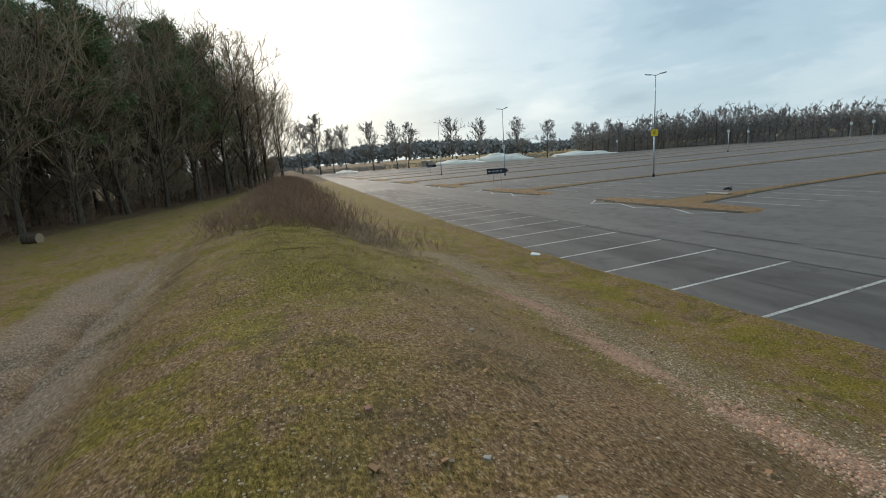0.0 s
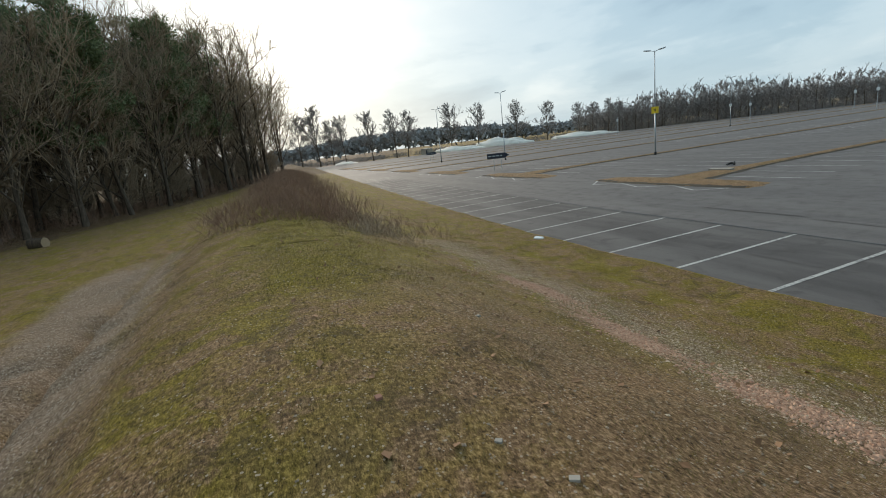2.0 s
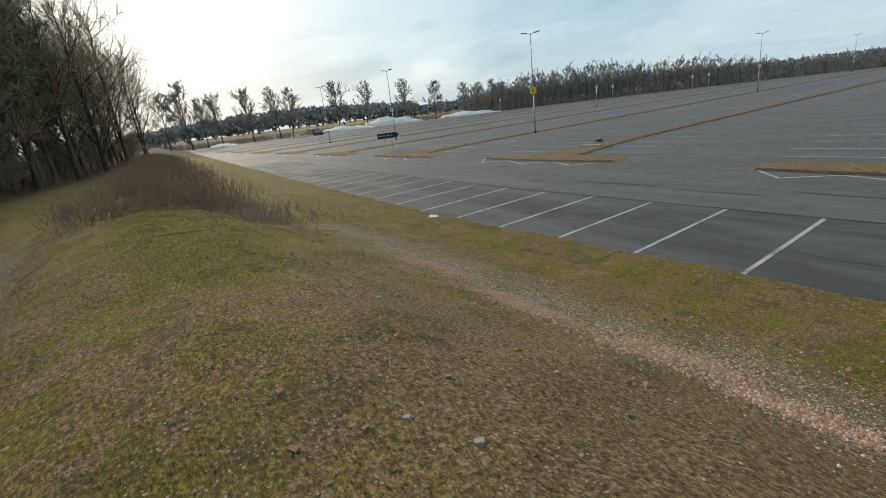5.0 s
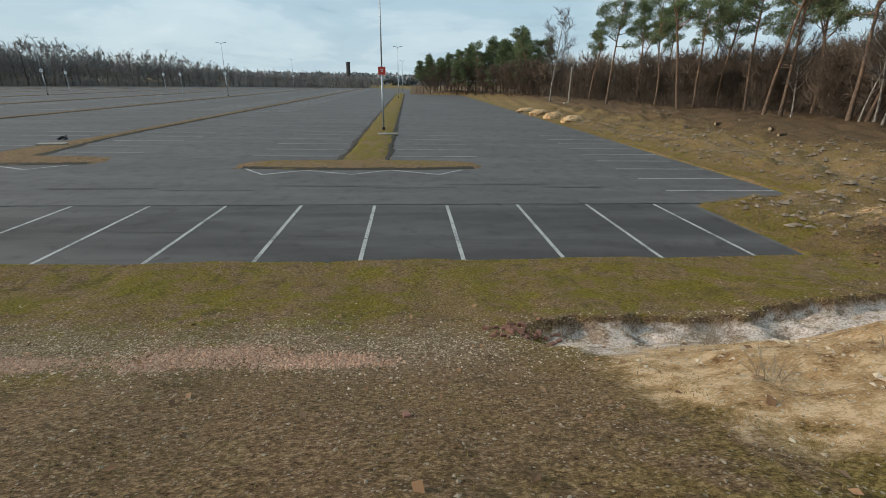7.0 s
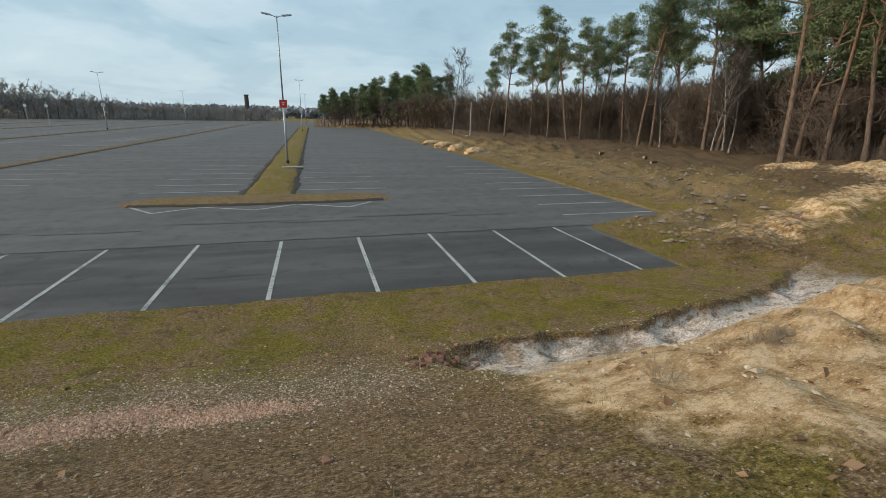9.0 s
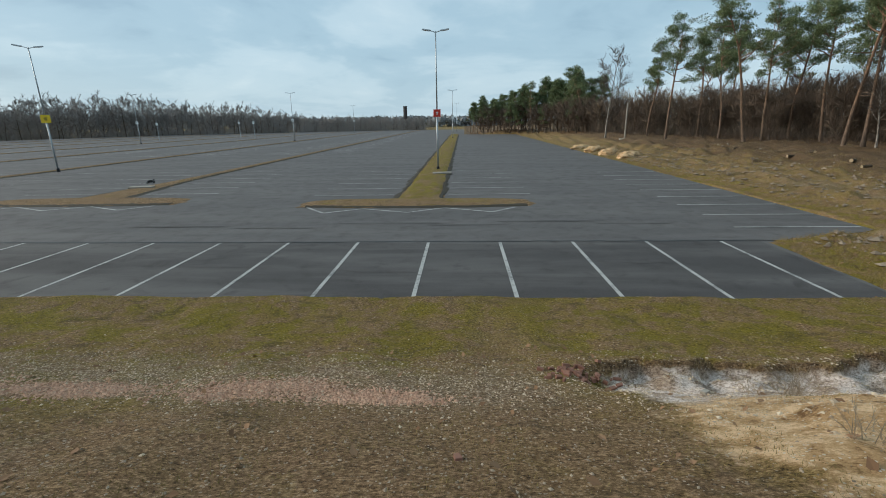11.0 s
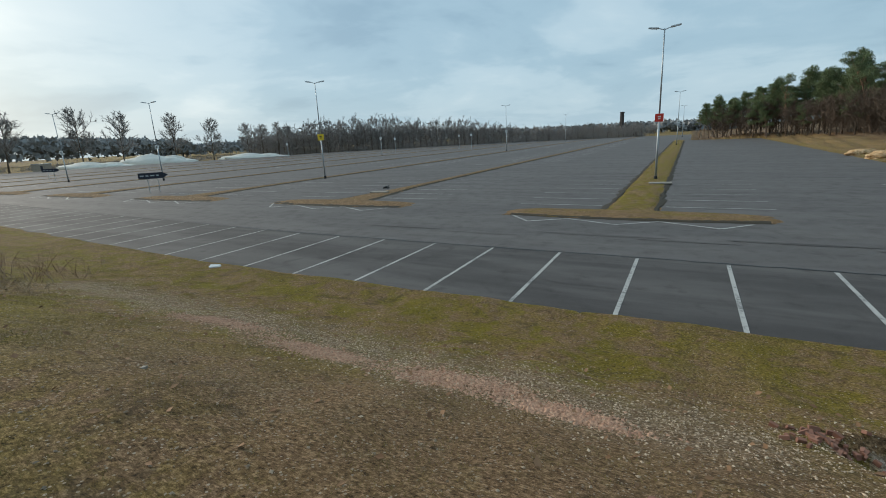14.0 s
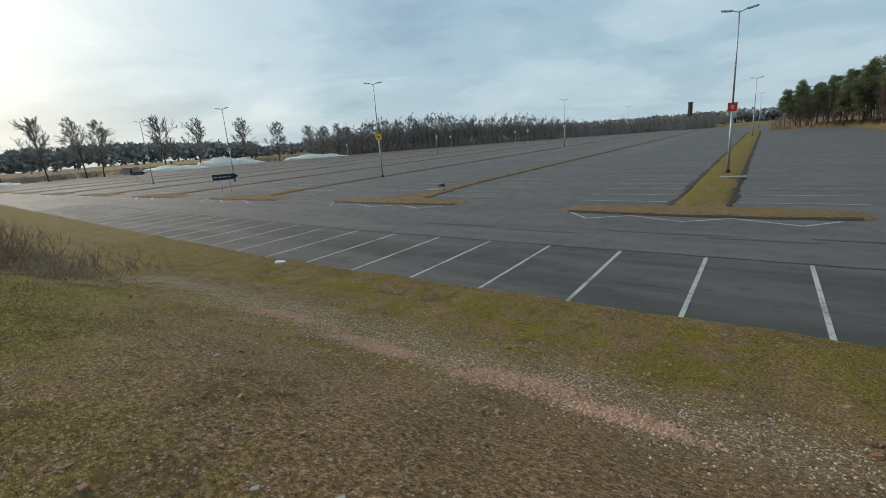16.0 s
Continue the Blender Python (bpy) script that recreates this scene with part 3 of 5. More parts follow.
def median_strip(X, detailed):
    """A planted strip between two rows of bays with a wide nose, and its white zigzag line."""
    half, w0 = (1.25, 6.05) if X > -5 else (0.5, 6.0)
    ends = 11.5 if X > -5 else 12.6
    rng = random.Random(int(-X * 7))
    holder = thing("median_strip", Matrix(), "low mossy grass strip with ragged edges between the parking bays", "grass strip", "grass strips of the lot", "structure")
    v, f = [], []
    rows = list(np.arange(0, 2.3, 0.28)) + [2.32] + list(np.arange(2.7, 40, 1.0 if detailed else 3.0)) + list(np.arange(40, 134 if X > -5 else 222 + 0.35 * X, 6.0))
    cols = 11
    for i, r in enumerate(rows):
        h = w0 if r < 2.3 else half + (0 if X > -5 else 1.1 * max(0.0, 1 - (r - 2.3) / 9))
        if r < 2.3:
            h = w0 * (1 - 0.18 * abs(r / 2.3 - 0.45) ** 2)
        for k in range(cols):
            u = 2 * k / (cols - 1) - 1
            jag = rng.uniform(-0.2, 0.2) * (1 if X > -5 else 0.7) if abs(u) > 0.95 else 0
            x = X + u * h + jag
            y = ends + 0.4 + r + (rng.uniform(-0.14, 0.14) if i == 0 else 0) + (0.45 * u * u if i == 0 else 0)
            xx = x + LEAN * y
            v.append((xx, y, float(lot_z(xx, y)) + 0.004 + 0.10 * (1 - u ** 4) * min(1, 0.15 + r) + rng.uniform(-0.012, 0.012) * (abs(u) < 0.9)))
        if i:
            for k in range(cols - 1):
                a = (i - 1) * cols + k
                f.append((a, a + 1, a + cols + 1, a + cols))
    turf = link("turf", v, f, GROUND, holder, smooth=True)
    n = len(v)
    for name, value in (("moss", 0.70 if X > -5 else 0.25), ("soil", 0.35 if X > -5 else 0.85)):
        layer = turf.data.attributes.new(name, "FLOAT", "POINT")
        layer.data.foreach_set("value", [max(0.0, value + ((0.35 if name == "soil" else -0.25) if k < 9 * cols else 0.0) + rng.uniform(-0.5, 0.3) + ((0.45 if name == "soil" else -0.3) if k % cols in (0, cols - 1) else 0)) for k in range(n)])
    pts = [(-5.5, 12.2), (-4.2, 10.65), (-2.5, 11.7), (-0.2, 10.7), (1.5, 11.8), (3.8, 10.7), (5.0, 11.9)]
    pts = [(a, b + ends - 11.5) for a, b in pts]
    for a, b in zip(pts, pts[1:]):
        stripe("edge_line", (X + a[0] + LEAN * a[1], a[1]), (X + b[0] + LEAN * b[1], b[1]), 0.13, holder)
    # dark ragged soil that has crept over the edges
    for s in (-1, 1):
        v, f = [], []
        for i, y in enumerate(np.arange(ends + 2.2, 132 if X > -5 else 215 + 0.35 * X, 0.7 if X > -45 else 2.5)):
            h = half + (0 if X > -5 else 1.1 * max(0.0, 1 - (y - ends - 2.3) / 9))
            c = X + s * (h + 0.02) + LEAN * y
            a, b = rng.uniform(0.05, 0.22), rng.uniform(0.04, 0.30)
            v += [(c - s * a, y, 0.055), (c, y, 0.045), (c + s * b, y, 0.007)]
            if i:
                k = 3 * i
                f += [(k - 3, k - 2, k + 1, k), (k - 2, k - 1, k + 2, k + 1)]
        link("edge_soil", v, f, EDGE_SOIL, holder, "dark ragged soil edge")
    v, f = [], []
    for i, u in enumerate(np.linspace(-0.93, 0.93, 46)):
        x, y = X + u * w0 + LEAN * ends, ends + 0.4 + 0.40 * u * u
        a, b = rng.uniform(0.05, 0.35), rng.uniform(0.02, 0.16)
        v += [(x, y + 0.1 + a, 0.06), (x, y + 0.08, 0.045), (x, y - b, 0.008)]
        if i:
            k = 3 * i
            f += [(k - 3, k - 2, k + 1, k), (k - 2, k - 1, k + 2, k + 1)]
    link("edge_soil", v, f, EDGE_SOIL, holder, "dark ragged soil edge")
    # bays on both flanks
    many = 6
    for k in range(many):
        y = 16.0 + ends - 11.5 + 2.6 * k
        for s in (-1, 1):
            if X > -2 or s < 0 or k < 8:
                stripe("bay_line", (X + s * 1.6 + LEAN * y, y), (X + s * 6.3 + LEAN * y, y + 0.02), 0.11 - 0.012 * k, lot)
    return holder


for i, X in enumerate(MEDIANS):
    median_strip(X, i < 3)


def flank_lines():
    for k in range(9):
        y = 7.3 + 2.42 * k
        e = float(right_x(y))
        stripe("bay_line", (16.5 - 4.9, y + 0.05), (16.5 - 0.3, y), 0.11, lot)


flank_lines()


def far_lines():
    """Worn bay lines of the distant rows, too many to pick apart."""
    v, f = [], []
    for X in MEDIANS[1:]:
        for k in range(58):
            y = 52 + 2.6 * k
            if y > 205 + 0.35 * X:
                continue
            for s in (-1, 1):
                b = len(v)
                for q, yy in ((1.7, y), (6.2, y), (6.2, y + 0.16), (1.7, y + 0.16)):
                    xx = X + s * q + LEAN * yy
                    v.append((xx, yy, float(lot_z(xx, yy)) + 0.02))
                f.append((b, b + 1, b + 2, b + 3))
    tagged(link("distant_bay_lines", v, f, LINE), "faded white bay lines of the distant rows", "road markings", kind="stuff")


far_lines()

# ---- lamp posts ----
LAMP_H = 11.2


def lamp_post(x, y, turn, sign, label):
    z = float(lot_z(x, y))
    post = thing("lamp_post", pose(x, y, z, 0, 0, turn), label, "lamp post", "lamp posts of the lot")
    bm = bmesh.new()
    rod(bm, (0, 0, 0), (0, 0, LAMP_H * 0.45), 0.085, 0.07, 12)
    rod(bm, (0, 0, LAMP_H * 0.45), (0, 0, LAMP_H - 0.1), 0.062, 0.045, 12)
    part("pole", bm, GALV, post, smooth=True)
    bm = bmesh.new()
    rod(bm, (0, 0, 0), (0, 0, 0.28), 0.15, 0.13, 12)
    rod(bm, (0, 0, 0.28), (0, 0, 0.34), 0.13, 0.09, 12)
    part("base_collar", bm, BLACK, post, "dark base collar")
    for s in (-1, 1):
        bm = bmesh.new()
        rod(bm, (0, 0, LAMP_H - 0.2), (s * 0.42, 0, LAMP_H - 0.06), 0.035, 0.03, 8)
        part("arm", bm, GALV, post)
        head = bmesh.new()
        m = Matrix.Translation((s * 0.74, 0, LAMP_H)) @ Matrix.Rotation(-s * radians(9), 4, "Y")
        box(head, (0.72, 0.26, 0.10), m, 0.035)
        for vert in head.verts:
            far = abs(vert.co.x) - 0.74
            if far > 0:
                vert.co.z -= 0.03 * far
        hob = part("lamp_head", head, LAMP_HEAD, post)
        bm = bmesh.new()
        box(bm, (0.5, 0.2, 0.03), m @ Matrix.Translation((0, 0, -0.058)), 0.01)
        part("glass", bm, LAMP_GLASS, hob, "pale lamp glass")
    if sign:
        mat, mark, zc, size = sign
        bm = bmesh.new()
        box(bm, (size, 0.05, size), Matrix.Translation((0, -0.10, zc)), 0.012)
        panel = part("sign_panel", bm, mat, post, "square row sign")
        bm = bmesh.new()
        for dz, w in ((0.07, 0.22), (-0.07, 0.16)):
            box(bm, (w * size / 0.6, 0.01, 0.07 * size / 0.6), Matrix.Translation((0, -0.132, zc + dz * size / 0.6)))
        part("sign_mark", bm, mark, panel, "plain bars of an unreadable mark")
        for dz in (-0.22, 0.22):
            bm = bmesh.new()
            rod(bm, (0, 0, zc + dz - 0.03), (0, 0, zc + dz + 0.03), 0.085, 0.085, 10)
            part("clamp", bm, GALV, post)
    return post


def slab(x, y):
    bm = bmesh.new()
    box(bm, (1.5, 0.5, 0.12), Matrix(), 0.03)
    ob = part("concrete_slab", bm, CONCRETE)
    ob.matrix_basis = pose(x, y, 0.13, 2, 0, 8)
    tagged(ob, "pale flat concrete slab lying on the grass strip", "slab")


slab(-0.55, 26.3)
slab(-20.6, 19.5)
lamp_post(-1.07, 29.65, 4, (RED, WHITE, 4.77, 0.6), "tall grey double-headed lamp post with a red sign")
lamp_post(-37.9, 32.1, 40, (YELLOW, BLACK, 4.9, 0.72), "tall grey double-headed lamp post with a yellow sign")
grey = "tall grey double-headed lamp post on the far lot"
small = (WHITE, SIGN_DARK, 4.9, 0.6)
for az, dist in ((-59.9, 80), (-67.8, 100), (-35.8, 131), (-20.4, 119), (-13.4, 203), (-1.45, 113), (-0.95, 194), (-42.9, 190)):
    a = radians(az)
    lamp_post(EYE[0] + math.sin(a) * dist, EYE[1] + math.cos(a) * dist, -az * 0.4, small, grey)


def row_post(x, y):
    """A thin grey post with a pale row sign near its top."""
    p = thing("row_post", pose(x, y, 0, 0, 0, 20), "thin grey post with a pale row sign on the far lot", "post", "row posts of the lot")
    bm = bmesh.new()
    rod(bm, (0, 0, 0), (0, 0, 5.6), 0.08, 0.06, 8)
    part("shaft", bm, GALV, p)
    bm = bmesh.new()
    box(bm, (0.6, 0.05, 0.7), Matrix.Translation((0, -0.1, 4.6)), 0.01)
    part("sign_panel", bm, WHITE, p, "pale sign panel")


for az, dist in ((-46.8, 165), (-34.1, 160), (-24.7, 150), (-26.2, 165)):
    a = radians(az)
    row_post(EYE[0] + math.sin(a) * dist, EYE[1] + math.cos(a) * dist)


# ---- direction sign and small post ----


def arrow_sign(x, y, turn, scale, label):
    z = float(lot_z(x, y))
    s = thing("arrow_sign", pose(x, y, z, 0, 0, turn), label, "sign")
    for dx in (-0.35, 0.35):
        bm = bmesh.new()
        rod(bm, (dx * scale, 0.03, 0), (dx * scale, 0.03, 1.62 * scale), 0.03, 0.03, 8)
        part("post", bm, GALV, s)
    bm = bmesh.new()
    vs = [bm.verts.new((px * scale, 0, pz * scale)) for px, pz in ((-0.95, 1.15), (0.75, 1.15), (1.1, 1.38), (0.75, 1.62), (-0.95, 1.62))]
    face = bm.faces.new(vs)
    r = bmesh.ops.extrude_face_region(bm, geom=[face])
    bmesh.ops.translate(bm, verts=[v for v in r["geom"] if isinstance(v, bmesh.types.BMVert)], vec=(0, -0.05, 0))
    bmesh.ops.recalc_face_normals(bm, faces=bm.faces)
    board = part("board", bm, SIGN_DARK, s)
    bm = bmesh.new()
    for i, w in enumerate((0.28, 0.2, 0.3, 0.16)):
        box(bm, (w * scale, 0.008, 0.10 * scale), Matrix.Translation(((-0.7 + 0.36 * i) * scale, -0.055, 1.39 * scale)))
    part("lettering", bm, GALV, board, "grey bars of lettering that cannot be read")
    return s


arrow_sign(-48.2, 17.5, 58, 1.3, "dark arrow-shaped direction board on two thin posts")
arrow_sign(-108.0, 32.0, 58, 1.3, "small dark direction board on two thin posts far off")


# ---- toy car ----


def toy_car(x, y, turn):
    car = thing("toy_car", pose(x, y, float(lot_z(x, y)), 0, 0, turn), "black remote-controlled toy buggy standing on the asphalt", "toy car")
    bm = bmesh.new()
    box(bm, (0.46, 0.16, 0.05), Matrix.Translation((0, 0, 0.10)), 0.015)
    part("chassis", bm, BLACK, car)
    bm = bmesh.new()
    box(bm, (0.34, 0.17, 0.11), Matrix.Translation((-0.01, 0, 0.175)), 0.03)
    for v in bm.verts:
        if v.co.z > 0.17:
            v.co.x = v.co.x * 0.6 - 0.02
            v.co.y *= 0.75
    part("body_shell", bm, BLACK, car)
    bm = bmesh.new()
    box(bm, (0.09, 0.24, 0.012), Matrix.Translation((-0.24, 0, 0.27)) @ Matrix.Rotation(radians(-12), 4, "Y"), 0.004)
    for s in (-1, 1):
        box(bm, (0.05, 0.008, 0.08), Matrix.Translation((-0.23, s * 0.09, 0.235)))
    part("rear_wing", bm, BLACK, car)
    for bx in (-0.17, 0.18):
        for s in (-1, 1):
            bm = bmesh.new()
            rod(bm, (bx, s * 0.13, 0.075), (bx, s * 0.21, 0.075), 0.075, 0.075, 14)
            bmesh.ops.bevel(bm, geom=[e for e in bm.edges if len(e.link_faces) == 2 and max(len(g.verts) for g in e.link_faces) > 4], offset=0.015, segments=2, affect="EDGES")
            w = part("wheel", bm, RUBBER, car)
            bm = bmesh.new()
            rod(bm, (bx, s * 0.205, 0.075), (bx, s * 0.216, 0.075), 0.04, 0.035, 10)
            part("rim", bm, GALV, w, "grey rim")


toy_car(-22.2, 22.7, 200)


# ---- trees ----


def curve_pts(rng, start, way, length, n, wander, lift=0.0):
    pts = [np.array(start, float)]
    d = unit(np.array(way, float))
    for _ in range(n):
        d = unit(d + rng.normal(0, wander, 3) + np.array((0, 0, lift)))
        pts.append(pts[-1] + d * length / n)
    return pts


def side_way(rng, d, spread):
    r = rng.normal(0, 1, 3)
    r = unit(r - d * np.dot(r, d))
    return unit(d * math.cos(spread) + r * math.sin(spread))


def bare_tree_meshes(seed, height, spread=0.8, thick=0.14, limbs=15, twig=0.012, start=0.22, dense=1.0, lean=(0, 0)):
    """Trunk with limbs, and its crown of twigs, as two meshes' worth of sticks."""
    rng = np.random.RandomState(seed)
    trunk, crown = Sticks(), Sticks()
    pts = curve_pts(rng, (0, 0, -0.1), (lean[0], lean[1], 1), height * 0.93, 9, 0.035, 0.03)
    rad = np.linspace(thick, thick * 0.12, 10)
    rad[0] *= 1.35
    trunk.stick(pts, rad, 7)
    for i in range(limbs):
        t = start + (0.97 - start) * (i + rng.uniform(0, 0.8)) / limbs
        k = min(8, int(t * 9))
        p = pts[k] + (pts[k + 1] - pts[k]) * (t * 9 - k)
        d = unit(pts[k + 1] - pts[k])
        L = height * spread * (0.16 + 0.30 * math.sin(math.pi * (0.18 + 0.82 * t)) ** 1.2) * rng.uniform(0.75, 1.15)
        w = side_way(rng, d, rng.uniform(0.5, 0.95))
        lp = curve_pts(rng, p, w, L, 5, 0.11, 0.07)
        r0 = thick * (0.42 - 0.25 * t)
        trunk.stick(lp, np.linspace(r0, r0 * 0.25, 6), 4)
        for j in range(int(7 * dense)):
            u = rng.uniform(0.2, 1.0)
            q = int(min(4, u * 5))
            sp = lp[q] + (lp[q + 1] - lp[q]) * (u * 5 - q)
            sw = side_way(rng, unit(lp[q + 1] - lp[q]), rng.uniform(0.4, 1.0))
            bl = L * rng.uniform(0.25, 0.5)
            bp = curve_pts(rng, sp, sw, bl, 3, 0.2, 0.12)
            crown.stick(bp, np.linspace(twig * 1.8, twig * 0.8, 4), 3)
            for _ in range(int(6 * dense)):
                u2 = rng.uniform(0.15, 1.0)
                q2 = int(min(2, u2 * 3))
                tp = bp[q2] + (bp[q2 + 1] - bp[q2]) * (u2 * 3 - q2)
                tw = side_way(rng, unit(bp[q2 + 1] - bp[q2]), rng.uniform(0.4, 1.1))
                tl = bl * rng.uniform(0.3, 0.65)
                e = tp + (tw + np.array((0, 0, 0.15))) * tl
                crown.stick([tp, (tp + e) / 2 + rng.normal(0, 0.03 * tl, 3), e], [twig, twig * 0.8, twig * 0.35], 3)
    return trunk, crown


def tree_thing(name, trunk, crown, bark, leaves, label, crown_label=""):
    t = thing(name, Matrix.Translation((0, 0, -500)), label, "tree")
    link("trunk", trunk.v, trunk.f, bark, t, smooth=True)
    link("crown", crown.v, crown.f, leaves, t, crown_label)
    return t


def clump(rng, st, c, size, count, needle):
    """A tuft of needle sprays round c, flatter than wide."""
    for _ in range(count):
        d = unit(rng.normal(0, 1, 3))
        p = c + d * np.array((1, 1, 0.55)) * size * rng.uniform(0.15, 1.0) ** 0.6
        w = unit(d + rng.normal(0, 0.7, 3) + np.array((0, 0, 0.35)))
        s = unit(np.cross(w, rng.normal(0, 1, 3))) * needle * rng.uniform(0.16, 0.30)
        st.leaf(p, w * needle * rng.uniform(0.8, 1.6), s)


def pine_meshes(seed, height, clear=0.55, thick=0.17, spread=2.2, limbs=16, per=70, needle=0.22, lean=(0, 0)):
    rng = np.random.RandomState(seed)
    trunk, crown = Sticks(), Sticks()
    pts = curve_pts(rng, (0, 0, -0.15), (lean[0], lean[1], 1), height * 0.96, 10, 0.05, 0.03)
    rad = np.linspace(thick, thick * 0.22, 11)
    rad[0] *= 1.25
    trunk.stick(pts, rad, 8)
    for i in range(5):
        t = rng.uniform(clear * 0.5, clear)
        k = int(t * 10)
        w = side_way(rng, unit(pts[k + 1] - pts[k]), rng.uniform(1.1, 1.6))
        trunk.stick(curve_pts(rng, pts[k], w, rng.uniform(0.4, 1.3), 2, 0.2), [0.028, 0.02, 0.008], 4)
    for i in range(limbs):
        t = clear + (0.99 - clear) * (i + rng.uniform(0, 0.9)) / limbs
        k = min(9, int(t * 10))
        p = pts[k] + (pts[k + 1] - pts[k]) * (t * 10 - k)
        s = (t - clear) / (1 - clear)
        L = spread * (1.0 - 0.55 * s) * rng.uniform(0.55, 1.2)
        w = side_way(rng, unit(pts[k + 1] - pts[k]), rng.uniform(0.95, 1.45) - 0.35 * s)
        lp = curve_pts(rng, p, w, L, 4, 0.22, 0.12)
        trunk.stick(lp, np.linspace(0.06 - 0.03 * s, 0.015, 5), 4)
        for j in range(rng.randint(3, 6)):
            u = rng.uniform(0.45, 1.05)
            c = p + (lp[-1] - p) * u + rng.normal(0, 0.25, 3) * np.array((1, 1, 0.5))
            trunk.stick([lp[2], c], [0.016, 0.006], 3)
            clump(rng, crown, c, rng.uniform(0.38, 0.8), per, needle)
    clump(rng, crown, pts[-1], 0.7, per, needle)
    return trunk, crown


def rest(ob, x, y, scale, turn, tilt=0.0, drop=0.05, flat=False):
    z = float(lot_z(x, y)) if flat else float(land_z(x, y))
    m = pose(x, y, z - drop, tilt, 0, turn) @ Matrix.Diagonal((scale, scale, scale, 1))
    made = copy_thing(ob, Matrix())
    made.matrix_basis = m
    return made


def polar(az, dist):
    a = radians(az)
    return EYE[0] + math.sin(a) * dist, EYE[1] + math.cos(a) * dist


def retire(ob):
    """Removes a model after its copies stand."""
    for o in (*ob.children_recursive, ob):
        bpy.data.objects.remove(o)


def plant():
    rng = random.Random(11)
    oaks = [tree_thing("bare_tree", *bare_tree_meshes(20 + i, 11.0, 0.95, 0.15, 22, 0.012, 0.10, 1.1, lean=(0.05 * (i - 1), 0.04)), BARE_BARK, TWIG, "bare grey-brown deciduous tree at the edge of the wood") for i in range(4)]
    birches = [tree_thing("birch_tree", *bare_tree_meshes(40 + i, 10.5, 0.62, 0.10, 22, 0.014, 0.25, 1.0), BIRCH_BARK if i == 0 else BARE_BARK, PALE_TWIG, "bare slender tree with fine grey twigs") for i in range(3)]
    fars = [tree_thing("roadside_tree", *bare_tree_meshes(60 + i, 10.0, 0.70, 0.13, 24, 0.026, 0.20, 1.2), BARE_BARK, HAZY_TWIG, "bare roadside tree beyond the end of the lot") for i in range(4)]
    shrubs = [tree_thing("bare_shrub", *bare_tree_meshes(90 + i, 3.6, 1.5, 0.05, 24, 0.013, 0.03, 1.1), BARE_BARK, TWIG, "bare many-stemmed brown shrub under the trees") for i in range(3)]
    bank_shrubs = [tree_thing("bare_shrub", *bare_tree_meshes(95 + i, 3.6, 1.5, 0.05, 24, 0.013, 0.03, 1.1), BARE_BARK, BANK_TWIG, "bare dark many-stemmed shrub on the bank") for i in range(3)]
    thin = [tree_thing("thicket_tree", *bare_tree_meshes(80 + i, 9.0, 1.0, 0.11, 18, 0.042, 0.05, 0.9), BARE_BARK, HAZY_TWIG, "bare tree of the distant brown thicket") for i in range(4)]
    pines = [tree_thing("pine_tree", *pine_meshes(100 + i, 13.5, (0.52, 0.58, 0.46, 0.6)[i], 0.15, (3.3, 2.9, 3.6, 2.8)[i], 22, 105, 0.15, lean=((0.07, 0.02), (0.11, 0), (-0.03, 0.05), (0.04, -0.05))[i]), PINE_BARK, NEEDLE, "tall Scots pine with a bare orange-brown trunk", "dark green needle crown") for i in range(4)]
    bushy = [tree_thing("pine_tree", *pine_meshes(120 + i, 10.5, 0.36, 0.15, 2.9, 26, 120, 0.16), PINE_BARK, NEEDLE, "dense dark green pine among bare trees", "dense dark needle crown") for i in range(3)]
    # wood beside the track, its front running slantwise towards the far end of the lot
    def front(x):
        return -26.0 - 0.35 * (x + 30.0)

    for x, back, s in ((-28.5, 0.2, 1.15), (-36.0, 0.6, 1.25), (-39.5, -0.4, 1.35), (-46.0, 0.3, 1.3), (-51.5, 0.0, 1.35), (-58.0, 0.2, 1.7), (-66.0, 0.1, 1.85), (-74.0, 0.2, 2.0), (-82.0, 0.2, 2.0)):
        rest(oaks[rng.randrange(4)], x, front(x) - back, s, rng.uniform(0, 360))
    for k in range(66):
        x = -24 - k * 1.2 + rng.uniform(-0.9, 0.9)
        depth = (1.5, 4.5, 8.5, 13.5, 19.0)[k % 5] + rng.uniform(0, 2.5)
        rest(oaks[rng.randrange(4)], x, front(x) - depth, rng.uniform(1.3, 1.6) * (1 + 0.04 * (k % 5)) * (0.88 if x > -52 else 1.10), rng.uniform(0, 360))
    for k in range(80):
        x = -22 - k * 1.0 + rng.uniform(-0.6, 0.6)
        rest(shrubs[k % 3], x, front(x) - 0.8 - rng.uniform(0, 12), rng.uniform(0.6, 1.2), rng.uniform(0, 360))
    for k in range(20):
        x = -12 - k * 5.2
        rest(oaks[k % 4], x, front(x) - 22 - rng.uniform(0, 16), rng.uniform(1.5, 1.8), rng.uniform(0, 360))
    for k in range(22):
        x = -14 - k * 4.4
        rest(shrubs[k % 3], x, front(x) - 9 - rng.uniform(0, 18), rng.uniform(1.2, 1.8), rng.uniform(0, 360))
